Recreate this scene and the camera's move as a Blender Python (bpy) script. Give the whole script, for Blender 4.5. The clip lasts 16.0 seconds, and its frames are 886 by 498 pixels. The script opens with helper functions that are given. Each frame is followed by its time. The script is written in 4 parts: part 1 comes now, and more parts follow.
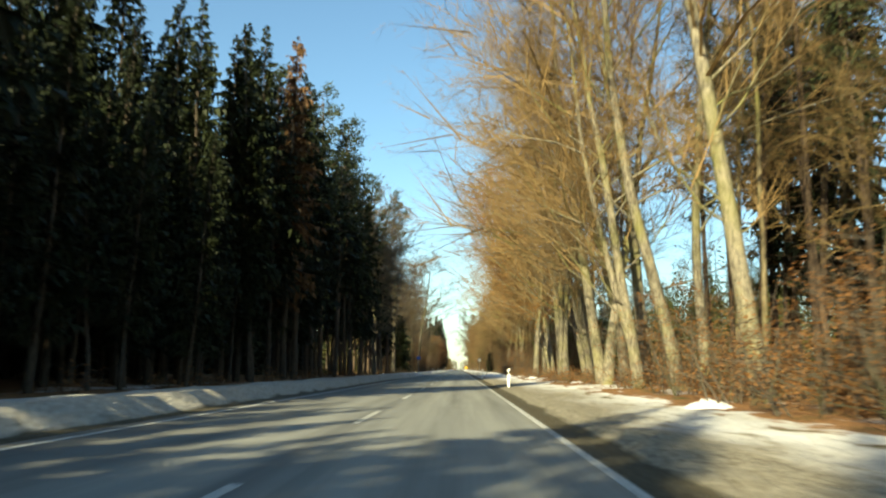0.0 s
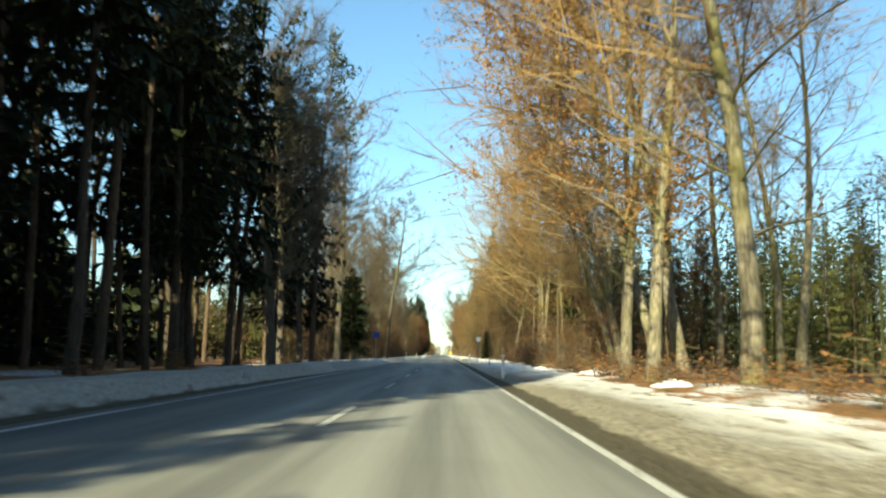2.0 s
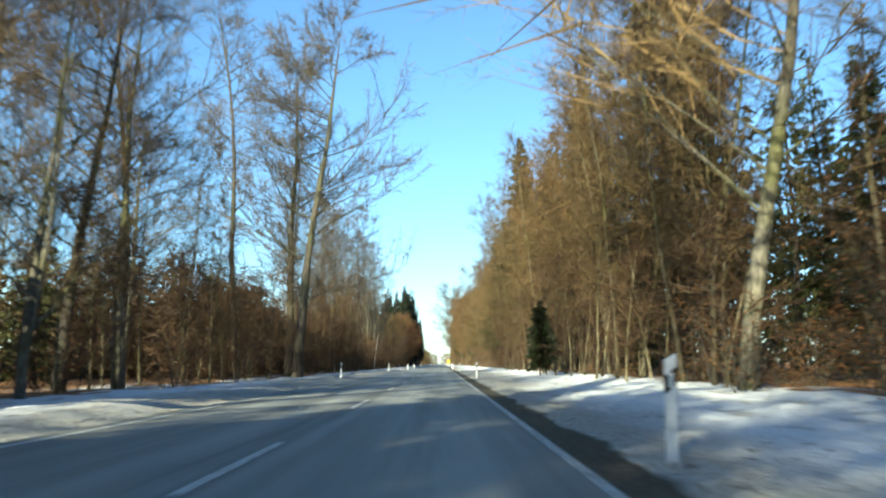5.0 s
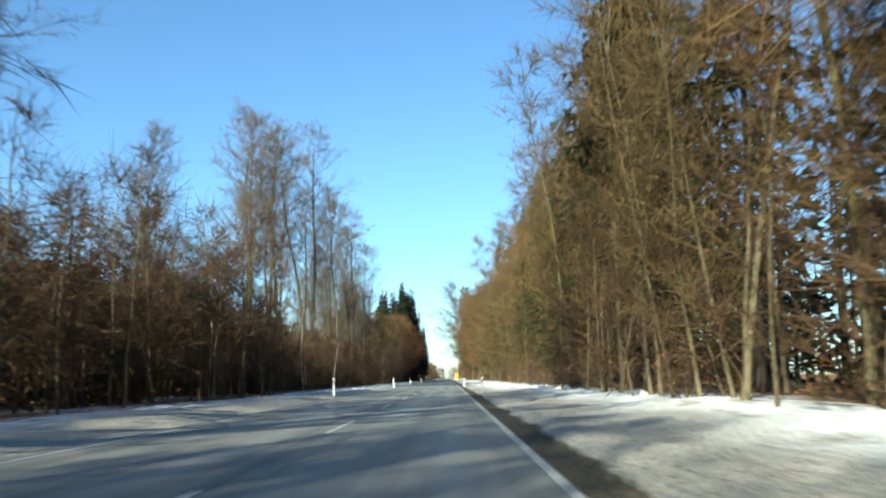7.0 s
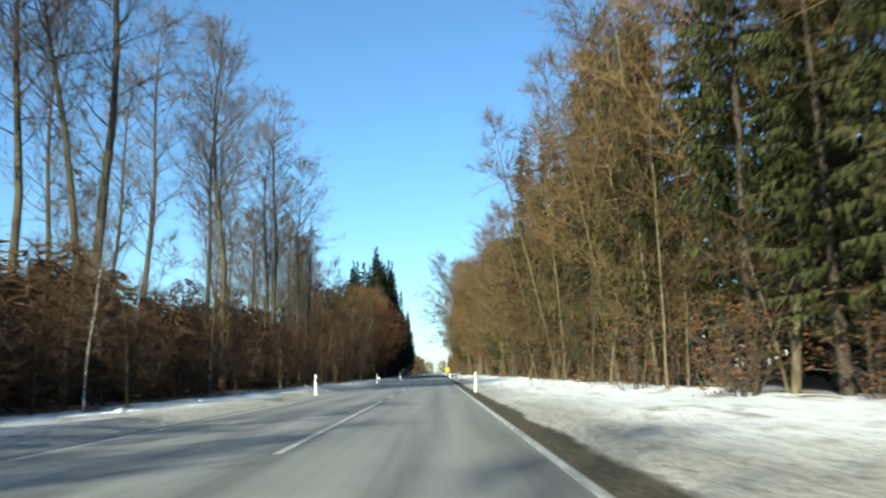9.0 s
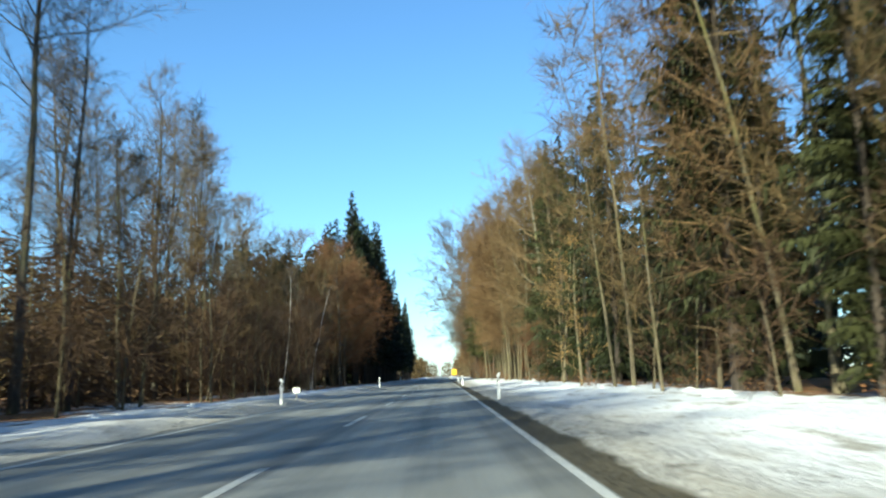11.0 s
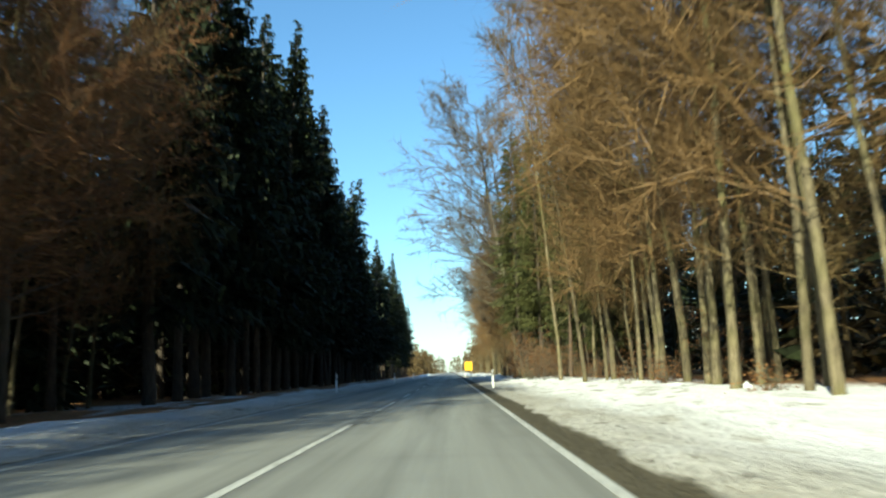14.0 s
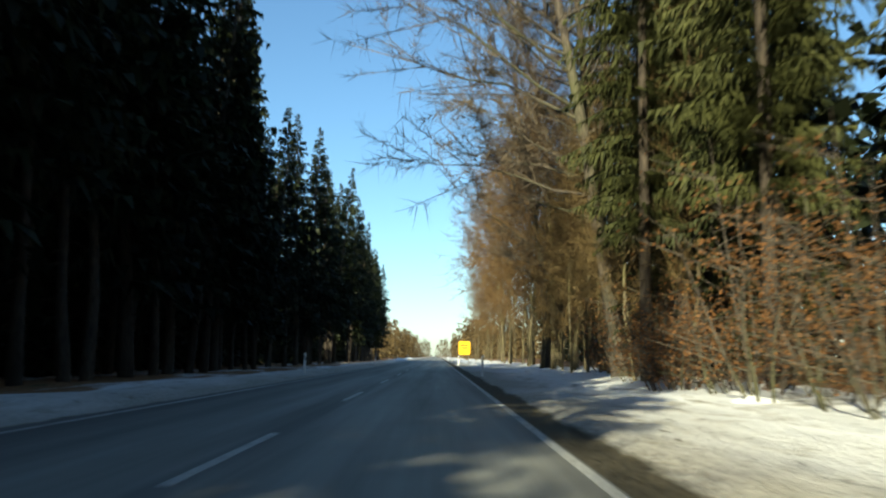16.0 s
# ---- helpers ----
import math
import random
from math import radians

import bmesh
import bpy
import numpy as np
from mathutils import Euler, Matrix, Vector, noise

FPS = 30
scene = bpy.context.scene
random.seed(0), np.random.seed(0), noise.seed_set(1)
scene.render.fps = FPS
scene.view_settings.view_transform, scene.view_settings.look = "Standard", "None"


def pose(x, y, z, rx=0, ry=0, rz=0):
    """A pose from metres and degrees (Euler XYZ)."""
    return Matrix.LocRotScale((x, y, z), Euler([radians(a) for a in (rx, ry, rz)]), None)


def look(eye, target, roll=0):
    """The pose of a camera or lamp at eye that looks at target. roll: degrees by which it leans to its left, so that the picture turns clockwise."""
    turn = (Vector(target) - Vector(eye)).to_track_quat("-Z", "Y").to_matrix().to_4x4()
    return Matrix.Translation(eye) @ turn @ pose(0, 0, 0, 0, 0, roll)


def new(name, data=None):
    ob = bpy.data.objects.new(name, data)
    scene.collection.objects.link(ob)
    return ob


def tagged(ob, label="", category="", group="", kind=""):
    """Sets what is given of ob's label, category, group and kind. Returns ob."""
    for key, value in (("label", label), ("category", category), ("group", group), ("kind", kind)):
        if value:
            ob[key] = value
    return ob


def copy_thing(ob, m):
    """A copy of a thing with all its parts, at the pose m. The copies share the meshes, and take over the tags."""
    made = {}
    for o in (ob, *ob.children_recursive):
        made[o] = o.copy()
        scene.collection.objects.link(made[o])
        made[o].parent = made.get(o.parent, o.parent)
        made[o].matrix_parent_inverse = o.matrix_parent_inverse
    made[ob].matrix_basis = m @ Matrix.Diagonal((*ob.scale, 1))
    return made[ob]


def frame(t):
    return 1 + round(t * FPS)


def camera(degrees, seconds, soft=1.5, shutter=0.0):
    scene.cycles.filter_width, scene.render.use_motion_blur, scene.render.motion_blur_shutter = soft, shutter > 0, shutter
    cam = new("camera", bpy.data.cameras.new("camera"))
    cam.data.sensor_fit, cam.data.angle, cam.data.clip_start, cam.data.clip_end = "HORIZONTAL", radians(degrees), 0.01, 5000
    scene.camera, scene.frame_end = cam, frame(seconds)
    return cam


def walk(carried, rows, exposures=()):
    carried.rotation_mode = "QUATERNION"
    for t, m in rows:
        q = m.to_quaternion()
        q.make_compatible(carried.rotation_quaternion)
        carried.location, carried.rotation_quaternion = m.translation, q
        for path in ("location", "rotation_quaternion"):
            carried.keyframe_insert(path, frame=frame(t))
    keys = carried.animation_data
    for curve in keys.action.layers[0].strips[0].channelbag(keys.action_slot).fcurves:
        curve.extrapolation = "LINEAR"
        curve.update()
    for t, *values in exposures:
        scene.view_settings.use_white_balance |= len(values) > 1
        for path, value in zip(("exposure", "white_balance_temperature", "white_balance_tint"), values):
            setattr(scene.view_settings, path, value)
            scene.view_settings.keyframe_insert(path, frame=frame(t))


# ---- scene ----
cam = camera(55.0, 16.0, soft=2.2, shutter=0.22)
# seconds, x, y, z, pitch above level, roll, yaw
DRIVE = [
    (0.0, 1.95, 0.00, 1.04, 8.02, -0.95, 1.20),
    (0.5, 1.89, 14.88, 1.04, 8.00, -1.19, 0.81),
    (1.0, 1.63, 27.95, 1.04, 7.76, -2.30, 0.61),
    (1.5, 1.53, 43.32, 1.04, 7.38, -2.43, 0.16),
    (2.0, 1.69, 57.11, 1.04, 7.06, -1.53, 0.09),
    (2.5, 1.68, 72.36, 1.04, 7.33, -2.38, -0.31),
    (3.0, 1.73, 85.55, 1.04, 7.39, -1.69, -0.10),
    (3.5, 1.87, 101.03, 1.04, 8.43, -0.48, 0.23),
    (4.0, 1.97, 114.10, 1.04, 7.63, 0.04, -0.07),
    (6.5, 2.35, 185.72, 1.04, 8.27, 0.46, 0.21),
    (7.0, 2.40, 199.25, 1.04, 8.63, 0.62, 0.46),
    (7.5, 2.36, 214.56, 1.04, 8.25, 1.21, 0.65),
    (8.0, 2.33, 228.10, 1.04, 8.16, 2.14, -0.98),
    (8.5, 2.15, 243.30, 1.04, 8.33, 0.50, 0.05),
    (9.0, 2.16, 256.54, 1.04, 8.26, 1.09, -0.29),
    (9.5, 2.16, 271.36, 1.04, 7.92, 1.85, 0.13),
    (12.0, 2.11, 342.22, 1.04, 8.77, 1.14, -0.04),
    (12.5, 2.14, 356.56, 1.04, 8.64, 2.32, 0.33),
    (13.0, 2.22, 370.89, 1.04, 9.31, 2.47, 0.62),
    (13.5, 2.15, 385.47, 1.04, 9.18, 1.74, 0.61),
    (14.0, 2.14, 399.93, 1.04, 8.23, 1.82, 0.59),
    (14.5, 2.18, 414.39, 1.04, 7.84, 2.35, 0.30),
    (15.0, 2.22, 428.73, 1.04, 7.42, 0.90, 0.48),
    (15.5, 2.12, 442.70, 1.04, 8.11, -0.35, -0.02),
    (16.0, 2.13, 456.95, 1.04, 7.17, -0.50, -0.35),
]
walk(cam, [(t, pose(x, y, z, 90 + p, ro, yw)) for t, x, y, z, p, ro, yw in DRIVE],
     [(0.0, 1.46, 7300, -8), (0.5, 1.68, 7080, -8), (1.0, 1.60, 6450, -9), (1.5, 1.64, 6800, -10), (2.0, 1.64, 6800, -10), (2.5, 1.58, 6350, -8), (3.0, 1.52, 6350, -8), (3.5, 1.64, 6180, -7), (4.0, 1.84, 6020, -7), (6.5, 1.28, 5550, -6), (7.0, 1.36, 5650, -5), (7.5, 1.42, 6100, -5), (8.5, 1.13, 5950, -4), (9.5, 1.28, 5350, -6),
      (12.0, 1.38, 5450, -6), (12.5, 1.28, 5250, -6), (13.0, 1.27, 5350, -6), (13.5, 1.38, 5750, -8), (14.0, 1.36, 5850, -11), (14.5, 1.28, 6050, -9), (15.0, 1.24, 6050, -7), (15.5, 1.27, 6200, -6), (16.0, 1.20, 6250, -6)])

# ---- world, sun ----
SUN_SIDE, SUN_HEIGHT = 0.40, 23.0   # metres the light goes right for each metre ahead; degrees above the horizon
world = bpy.data.worlds.new("winter_sky")
scene.world = world
world.use_nodes = True
wn = world.node_tree
sky = wn.nodes.new("ShaderNodeTexSky")
sky.sky_type, sky.sun_disc = "NISHITA", False
sky.sun_elevation = radians(SUN_HEIGHT)
sky.sun_rotation = math.atan2(-SUN_SIDE, -1.0)
sky.air_density, sky.dust_density, sky.ozone_density = 1.0, 0.45, 4.0
wn.links.new(sky.outputs[0], wn.nodes["Background"].inputs["Color"])
wn.nodes["Background"].inputs["Strength"].default_value = 0.080
sun = new("sun", bpy.data.lights.new("sun", "SUN"))
sun.data.energy, sun.data.angle, sun.data.color = 4.9, radians(0.53), (1.0, 0.86, 0.63)
run = math.hypot(SUN_SIDE, 1.0)
sun.matrix_world = look((-SUN_SIDE * 100, -100, 100 * run * math.tan(radians(SUN_HEIGHT))), (0, 0, 0))


# ---- materials ----
def material(name, rough=0.8):
    m = bpy.data.materials.new(name)
    m.use_nodes = True
    b = m.node_tree.nodes["Principled BSDF"]
    b.inputs["Roughness"].default_value = rough
    b.inputs["Specular IOR Level"].default_value = 0.25
    return m, m.node_tree, b


def node(nt, kind, inputs=None, **props):
    n = nt.nodes.new(kind)
    for k, v in props.items():
        if k == "operation":
            n.operation = v
        elif k == "data_type":
            n.data_type = v
        elif k == "blend_type":
            n.blend_type = v
    for k, v in (inputs or {}).items():
        if isinstance(v, bpy.types.NodeSocket):
            nt.links.new(v, n.inputs[k])
        else:
            n.inputs[k].default_value = v
    return n


def ramp(nt, fac, stops):
    r = nt.nodes.new("ShaderNodeValToRGB")
    nt.links.new(fac, r.inputs[0])
    e = r.color_ramp.elements
    while len(e) < len(stops):
        e.new(0.5)
    for el, (p, c) in zip(e, stops):
        el.position, el.color = p, (*c, 1) if len(c) == 3 else c
    return r.outputs[0]


def mix(nt, fac, a, b):
    n = node(nt, "ShaderNodeMix", {0: fac}, data_type="RGBA")
    for i, v in ((6, a), (7, b)):
        if isinstance(v, bpy.types.NodeSocket):
            nt.links.new(v, n.inputs[i])
        else:
            n.inputs[i].default_value = (*v, 1)
    return n.outputs[2]


def calc(nt, op, a, b=0.0, c=0.0):
    return node(nt, "ShaderNodeMath", {0: a, 1: b, 2: c}, operation=op).outputs[0]


def span(nt, v, lo, hi):
    """0 below lo, 1 above hi."""
    return node(nt, "ShaderNodeMapRange", {0: v, 1: lo, 2: hi}).outputs[0]


def noise_at(nt, scale, detail=4.0, vec=None, rough=0.55):
    n = node(nt, "ShaderNodeTexNoise", {"Scale": scale, "Detail": detail, "Roughness": rough})
    if vec is None:
        vec = node(nt, "ShaderNodeNewGeometry").outputs["Position"]
    nt.links.new(vec, n.inputs["Vector"])
    return n.outputs[0]


def bump(nt, b, height, strength, distance):
    n = node(nt, "ShaderNodeBump", {"Strength": strength, "Distance": distance, "Height": height})
    nt.links.new(n.outputs[0], b.inputs["Normal"])


def foliage(name, dark, light, rough=0.6, clear=0.0):
    """Needles, leaves and twigs: the colour varies from piece to piece and from tree to tree."""
    m, nt, b = material(name, rough)
    geo = node(nt, "ShaderNodeNewGeometry")
    tree = node(nt, "ShaderNodeObjectInfo").outputs["Random"]
    f = calc(nt, "ADD", calc(nt, "MULTIPLY", geo.outputs["Random Per Island"], 0.65), calc(nt, "MULTIPLY", tree, 0.35))
    col = ramp(nt, f, [(0.0, dark), (1.0, light)])
    nt.links.new(col, b.inputs["Base Color"])
    b.inputs["Specular IOR Level"].default_value = 0.15
    if clear:
        t = node(nt, "ShaderNodeBsdfTranslucent", {"Color": col})
        mx = node(nt, "ShaderNodeMixShader", {0: clear, 1: b.outputs[0], 2: t.outputs[0]})
        nt.links.new(mx.outputs[0], nt.nodes["Material Output"].inputs[0])
    return m


def bark(name, dark, light, moss=None, scale=(6, 6, 1.2), bands=False):
    m, nt, b = material(name, 0.9)
    co = node(nt, "ShaderNodeTexCoord").outputs["Object"]
    mp = node(nt, "ShaderNodeMapping", {"Vector": co, "Scale": scale}).outputs[0]
    n1 = noise_at(nt, 2.2, 6, mp)
    n2 = noise_at(nt, 0.35, 3, co)
    col = ramp(nt, n1, [(0.3, dark), (0.7, light)])
    if moss:
        col = mix(nt, span(nt, n2, 0.45, 0.68), col, moss)
    if bands:
        mb = node(nt, "ShaderNodeMapping", {"Vector": co, "Scale": (1.5, 1.5, 7)}).outputs[0]
        col = mix(nt, span(nt, noise_at(nt, 1.3, 4, mb), 0.58, 0.66), col, (0.05, 0.045, 0.04))
    tree = node(nt, "ShaderNodeObjectInfo").outputs["Random"]
    hue = node(nt, "ShaderNodeHueSaturation", {"Color": col, "Value": calc(nt, "ADD", 0.75, calc(nt, "MULTIPLY", tree, 0.5))})
    nt.links.new(hue.outputs[0], b.inputs["Base Color"])
    bump(nt, b, n1, 0.6, 0.03)
    return m


BEECH_BARK = bark("beech_bark", (0.05, 0.043, 0.033), (0.26, 0.23, 0.17), (0.15, 0.145, 0.045))
SLIM_BARK = bark("slim_beech_bark", (0.045, 0.036, 0.022), (0.17, 0.14, 0.085), (0.10, 0.095, 0.03))
DARK_BARK = bark("rough_dark_bark", (0.03, 0.025, 0.02), (0.11, 0.09, 0.07), (0.08, 0.08, 0.04))
BIRCH_BARK = bark("birch_bark", (0.35, 0.33, 0.28), (0.65, 0.62, 0.55), None, (2, 2, 5), bands=True)
SPRUCE_BARK = bark("spruce_bark", (0.026, 0.021, 0.017), (0.085, 0.066, 0.048))
PINE_BARK = bark("pine_bark", (0.03, 0.022, 0.017), (0.11, 0.075, 0.05))
TWIG_GOLD = foliage("golden_twigs", (0.08, 0.055, 0.029), (0.255, 0.168, 0.073))
TWIG_GREY = foliage("grey_twigs", (0.05, 0.04, 0.03), (0.16, 0.125, 0.085))
TWIG_BROWN = foliage("brown_twigs", (0.045, 0.032, 0.015), (0.15, 0.103, 0.044))
TWIG_DARK = foliage("dark_brown_twigs", (0.036, 0.023, 0.013), (0.105, 0.063, 0.032))
LEAF_RUST = foliage("rust_dry_leaves", (0.10, 0.05, 0.02), (0.27, 0.13, 0.047), 0.6, 0.3)
TWIG_COPPER = foliage("copper_twigs", (0.055, 0.030, 0.015), (0.18, 0.09, 0.04))
LEAF_COPPER = foliage("copper_dry_leaves", (0.07, 0.034, 0.016), (0.20, 0.094, 0.037), 0.6, 0.3)
TWIG_TAN = foliage("tan_twigs", (0.058, 0.036, 0.017), (0.185, 0.113, 0.048))
LEAF_AMBER = foliage("amber_dry_leaves", (0.15, 0.072, 0.022), (0.38, 0.185, 0.052), 0.6, 0.3)
LEAF_STRAW = foliage("straw_dry_leaves", (0.20, 0.125, 0.042), (0.42, 0.27, 0.09), 0.6, 0.3)
# shaded copy of the spruce needles: the walls' deep shade is in the colour
NEEDLE_SHADED = foliage("shaded_spruce_needles", (0.005, 0.007, 0.004), (0.024, 0.031, 0.0125), 0.55)
NEEDLE_RUST = foliage("browned_needles", (0.045, 0.026, 0.014), (0.16, 0.09, 0.042), 0.6)
NEEDLE_PINE = foliage("pine_needles", (0.010, 0.015, 0.008), (0.045, 0.056, 0.024), 0.55)
NEEDLE_OLIVE = foliage("olive_spruce_needles", (0.011, 0.014, 0.006), (0.062, 0.064, 0.022), 0.6, 0.1)
NEEDLE_DEEP = foliage("deep_green_needles", (0.012, 0.016, 0.008), (0.062, 0.068, 0.024), 0.6, 0.1)
# lighter copy of the spruce needles, for trees standing in the sun
NEEDLE_SUNLIT = foliage("sunny_spruce_needles", (0.024, 0.028, 0.011), (0.105, 0.108, 0.036), 0.6, 0.2)


def ground_material():
    m, nt, b = material("verge_snow_and_leaf_litter", 0.85)
    pos = node(nt, "ShaderNodeNewGeometry").outputs["Position"]
    sep = node(nt, "ShaderNodeSeparateXYZ", {0: pos})
    x, y = sep.outputs[0], sep.outputs[1]
    flat = node(nt, "ShaderNodeMapping", {"Vector": pos, "Scale": (1, 0.28, 1)}).outputs[0]
    big = noise_at(nt, 0.35, 4, flat)
    mid = noise_at(nt, 1.6, 6, flat)
    fine = noise_at(nt, 9.0, 5, pos)
    # snow with dirt thrown up from the road
    clean = ramp(nt, mid, [(0.25, (0.70, 0.71, 0.72)), (0.7, (0.86, 0.86, 0.86))])
    dirty = ramp(nt, fine, [(0.3, (0.26, 0.24, 0.20)), (0.7, (0.52, 0.49, 0.43))])
    turf = ramp(nt, fine, [(0.3, (0.12, 0.10, 0.065)), (0.7, (0.40, 0.36, 0.28))])
    thaw = calc(nt, "SUBTRACT", 1.0, span(nt, y, 82.0, 112.0))
    # left bank greyed in colour for tree shade as well as grime
    grime_shade = ramp(nt, mid, [(0.3, (0.48, 0.48, 0.47)), (0.7, (0.78, 0.78, 0.78))])
    clean = mix(nt, calc(nt, "MULTIPLY", calc(nt, "SUBTRACT", 1.0, span(nt, y, 75.0, 110.0)), calc(nt, "LESS_THAN", x, 0.0)), clean, grime_shade)
    dirty = mix(nt, calc(nt, "MULTIPLY", thaw, calc(nt, "GREATER_THAN", x, 0.0)), dirty, turf)
    ax = calc(nt, "ABSOLUTE", x)
    soiled = calc(nt, "MULTIPLY", calc(nt, "MULTIPLY", span(nt, y, 172.0, 190.0), calc(nt, "SUBTRACT", 1.0, span(nt, y, 255.0, 285.0))), 1.7)
    far = span(nt, calc(nt, "SUBTRACT", calc(nt, "ADD", ax, calc(nt, "MULTIPLY", calc(nt, "SUBTRACT", big, 0.5), 5.0)), soiled), calc(nt, "ADD", 4.4, thaw), calc(nt, "ADD", 7.2, thaw))
    snow = mix(nt, far, dirty, clean)
    snow = mix(nt, span(nt, mid, 0.54, 0.68), snow, dirty)
    clod = noise_at(nt, 2.6, 5, node(nt, "ShaderNodeMapping", {"Vector": pos, "Scale": (1.3, 0.6, 1)}).outputs[0], 0.65)
    near = calc(nt, "SUBTRACT", 1.0, span(nt, ax, 5.5, 8.0))
    snow = mix(nt, calc(nt, "MULTIPLY", span(nt, clod, 0.60, 0.68), calc(nt, "ADD", 0.25, calc(nt, "MULTIPLY", near, 0.6))), snow, (0.13, 0.115, 0.09))
    # leaf litter of the wood floor
    litter = ramp(nt, fine, [(0.25, (0.07, 0.035, 0.018)), (0.5, (0.24, 0.12, 0.05)), (0.8, (0.46, 0.25, 0.10))])
    moss = mix(nt, span(nt, mid, 0.55, 0.7), litter, (0.09, 0.085, 0.03))
    # how far the snow reaches: less in the first stretch
    reach = calc(nt, "ADD", 7.6, calc(nt, "MULTIPLY", span(nt, y, 92.0, 150.0), 3.4))
    reach = calc(nt, "SUBTRACT", reach, calc(nt, "MULTIPLY", calc(nt, "LESS_THAN", x, 0.0), calc(nt, "ADD", calc(nt, "MULTIPLY", span(nt, y, 150.0, 190.0), 2.2), calc(nt, "MULTIPLY", span(nt, y, 405.0, 430.0), 2.2))))
    wob = calc(nt, "ADD", ax, calc(nt, "MULTIPLY", calc(nt, "SUBTRACT", mid, 0.5), 4.5))
    wood = span(nt, calc(nt, "SUBTRACT", wob, reach), 0.0, 0.5)
    patch = calc(nt, "MULTIPLY", span(nt, big, 0.52, 0.60), span(nt, fine, 0.40, 0.5))
    patch = calc(nt, "MULTIPLY", patch, calc(nt, "SUBTRACT", 1.0, span(nt, ax, 12.0, 15.0)))
    wood = calc(nt, "MULTIPLY", wood, calc(nt, "SUBTRACT", 1.0, patch))
    col = mix(nt, wood, snow, moss)
    # wet earth along the edge of the road
    edge = calc(nt, "ADD", ax, calc(nt, "MULTIPLY", calc(nt, "SUBTRACT", mid, 0.5), 0.55))
    strip = calc(nt, "SUBTRACT", 1.0, span(nt, edge, 4.12, 4.24))
    mud = ramp(nt, fine, [(0.3, (0.034, 0.029, 0.018)), (0.75, (0.13, 0.11, 0.07))])
    strip = calc(nt, "MULTIPLY", strip, calc(nt, "GREATER_THAN", x, 0.0))
    col = mix(nt, strip, col, mud)
    lstrip = calc(nt, "MULTIPLY", calc(nt, "SUBTRACT", 1.0, span(nt, calc(nt, "SUBTRACT", edge, calc(nt, "MULTIPLY", thaw, 0.36)), 3.95, 4.05)), calc(nt, "LESS_THAN", x, 0.0))
    col = mix(nt, lstrip, col, mud)
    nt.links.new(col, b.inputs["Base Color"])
    h = calc(nt, "ADD", calc(nt, "MULTIPLY", fine, 0.5), mid)
    bump(nt, b, h, 1.0, 0.16)
    return m


def road_material():
    m, nt, b = material("salt_dried_asphalt", 0.75)
    pos = node(nt, "ShaderNodeNewGeometry").outputs["Position"]
    sep = node(nt, "ShaderNodeSeparateXYZ", {0: pos})
    along = node(nt, "ShaderNodeMapping", {"Vector": pos, "Scale": (1.6, 0.05, 1)}).outputs[0]
    streak = noise_at(nt, 1.0, 4, along)
    mid = noise_at(nt, 0.5, 5, pos)
    grain = noise_at(nt, 60.0, 3, pos)
    col = ramp(nt, streak, [(0.3, (0.155, 0.155, 0.142)), (0.7, (0.29, 0.29, 0.262))])
    col = mix(nt, calc(nt, "MULTIPLY", span(nt, mid, 0.5, 0.75), 0.35), col, (0.15, 0.148, 0.14))
    # darker sealed seam along the middle and paler wheel tracks
    wheel = calc(nt, "ABSOLUTE", calc(nt, "SUBTRACT", calc(nt, "ABSOLUTE", sep.outputs[0]), 1.75))
    track = calc(nt, "SUBTRACT", 1.0, span(nt, calc(nt, "ABSOLUTE", calc(nt, "SUBTRACT", wheel, 0.75)), 0.1, 0.5))
    col = mix(nt, calc(nt, "MULTIPLY", track, 0.25), col, (0.41, 0.41, 0.37))
    seam = calc(nt, "SUBTRACT", 1.0, span(nt, calc(nt, "ABSOLUTE", sep.outputs[0]), 0.10, 0.22))
    col = mix(nt, calc(nt, "MULTIPLY", seam, 0.5), col, (0.10, 0.10, 0.098))
    # tree shade and meltwater painted into the far lane, where the woods stand close
    wavy_x = calc(nt, "ADD", sep.outputs[0], calc(nt, "MULTIPLY", calc(nt, "SUBTRACT", mid, 0.5), 1.6))
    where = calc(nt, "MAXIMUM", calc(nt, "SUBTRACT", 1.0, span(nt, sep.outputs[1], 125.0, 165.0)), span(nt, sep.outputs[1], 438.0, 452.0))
    damp_shade = calc(nt, "MULTIPLY", calc(nt, "MULTIPLY", calc(nt, "SUBTRACT", 1.0, span(nt, wavy_x, -3.3, -0.9)), where), 0.62)
    col = mix(nt, damp_shade, col, (0.062, 0.062, 0.06))
    hue = mix(nt, calc(nt, "MULTIPLY", grain, 0.25), col, (0.08, 0.08, 0.08))
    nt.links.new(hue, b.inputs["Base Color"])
    nt.links.new(calc(nt, "SUBTRACT", 0.85, calc(nt, "MULTIPLY", streak, 0.3)), b.inputs["Roughness"])
    bump(nt, b, grain, 0.25, 0.006)
    return m


def plain(name, col, rough=0.5, metal=0.0, wear=0.15):
    m, nt, b = material(name, rough)
    n = noise_at(nt, 14.0, 5)
    nt.links.new(ramp(nt, n, [(0.3, tuple(c * (1 - wear) for c in col)), (0.7, col)]), b.inputs["Base Color"])
    b.inputs["Metallic"].default_value = metal
    return m


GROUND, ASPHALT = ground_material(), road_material()


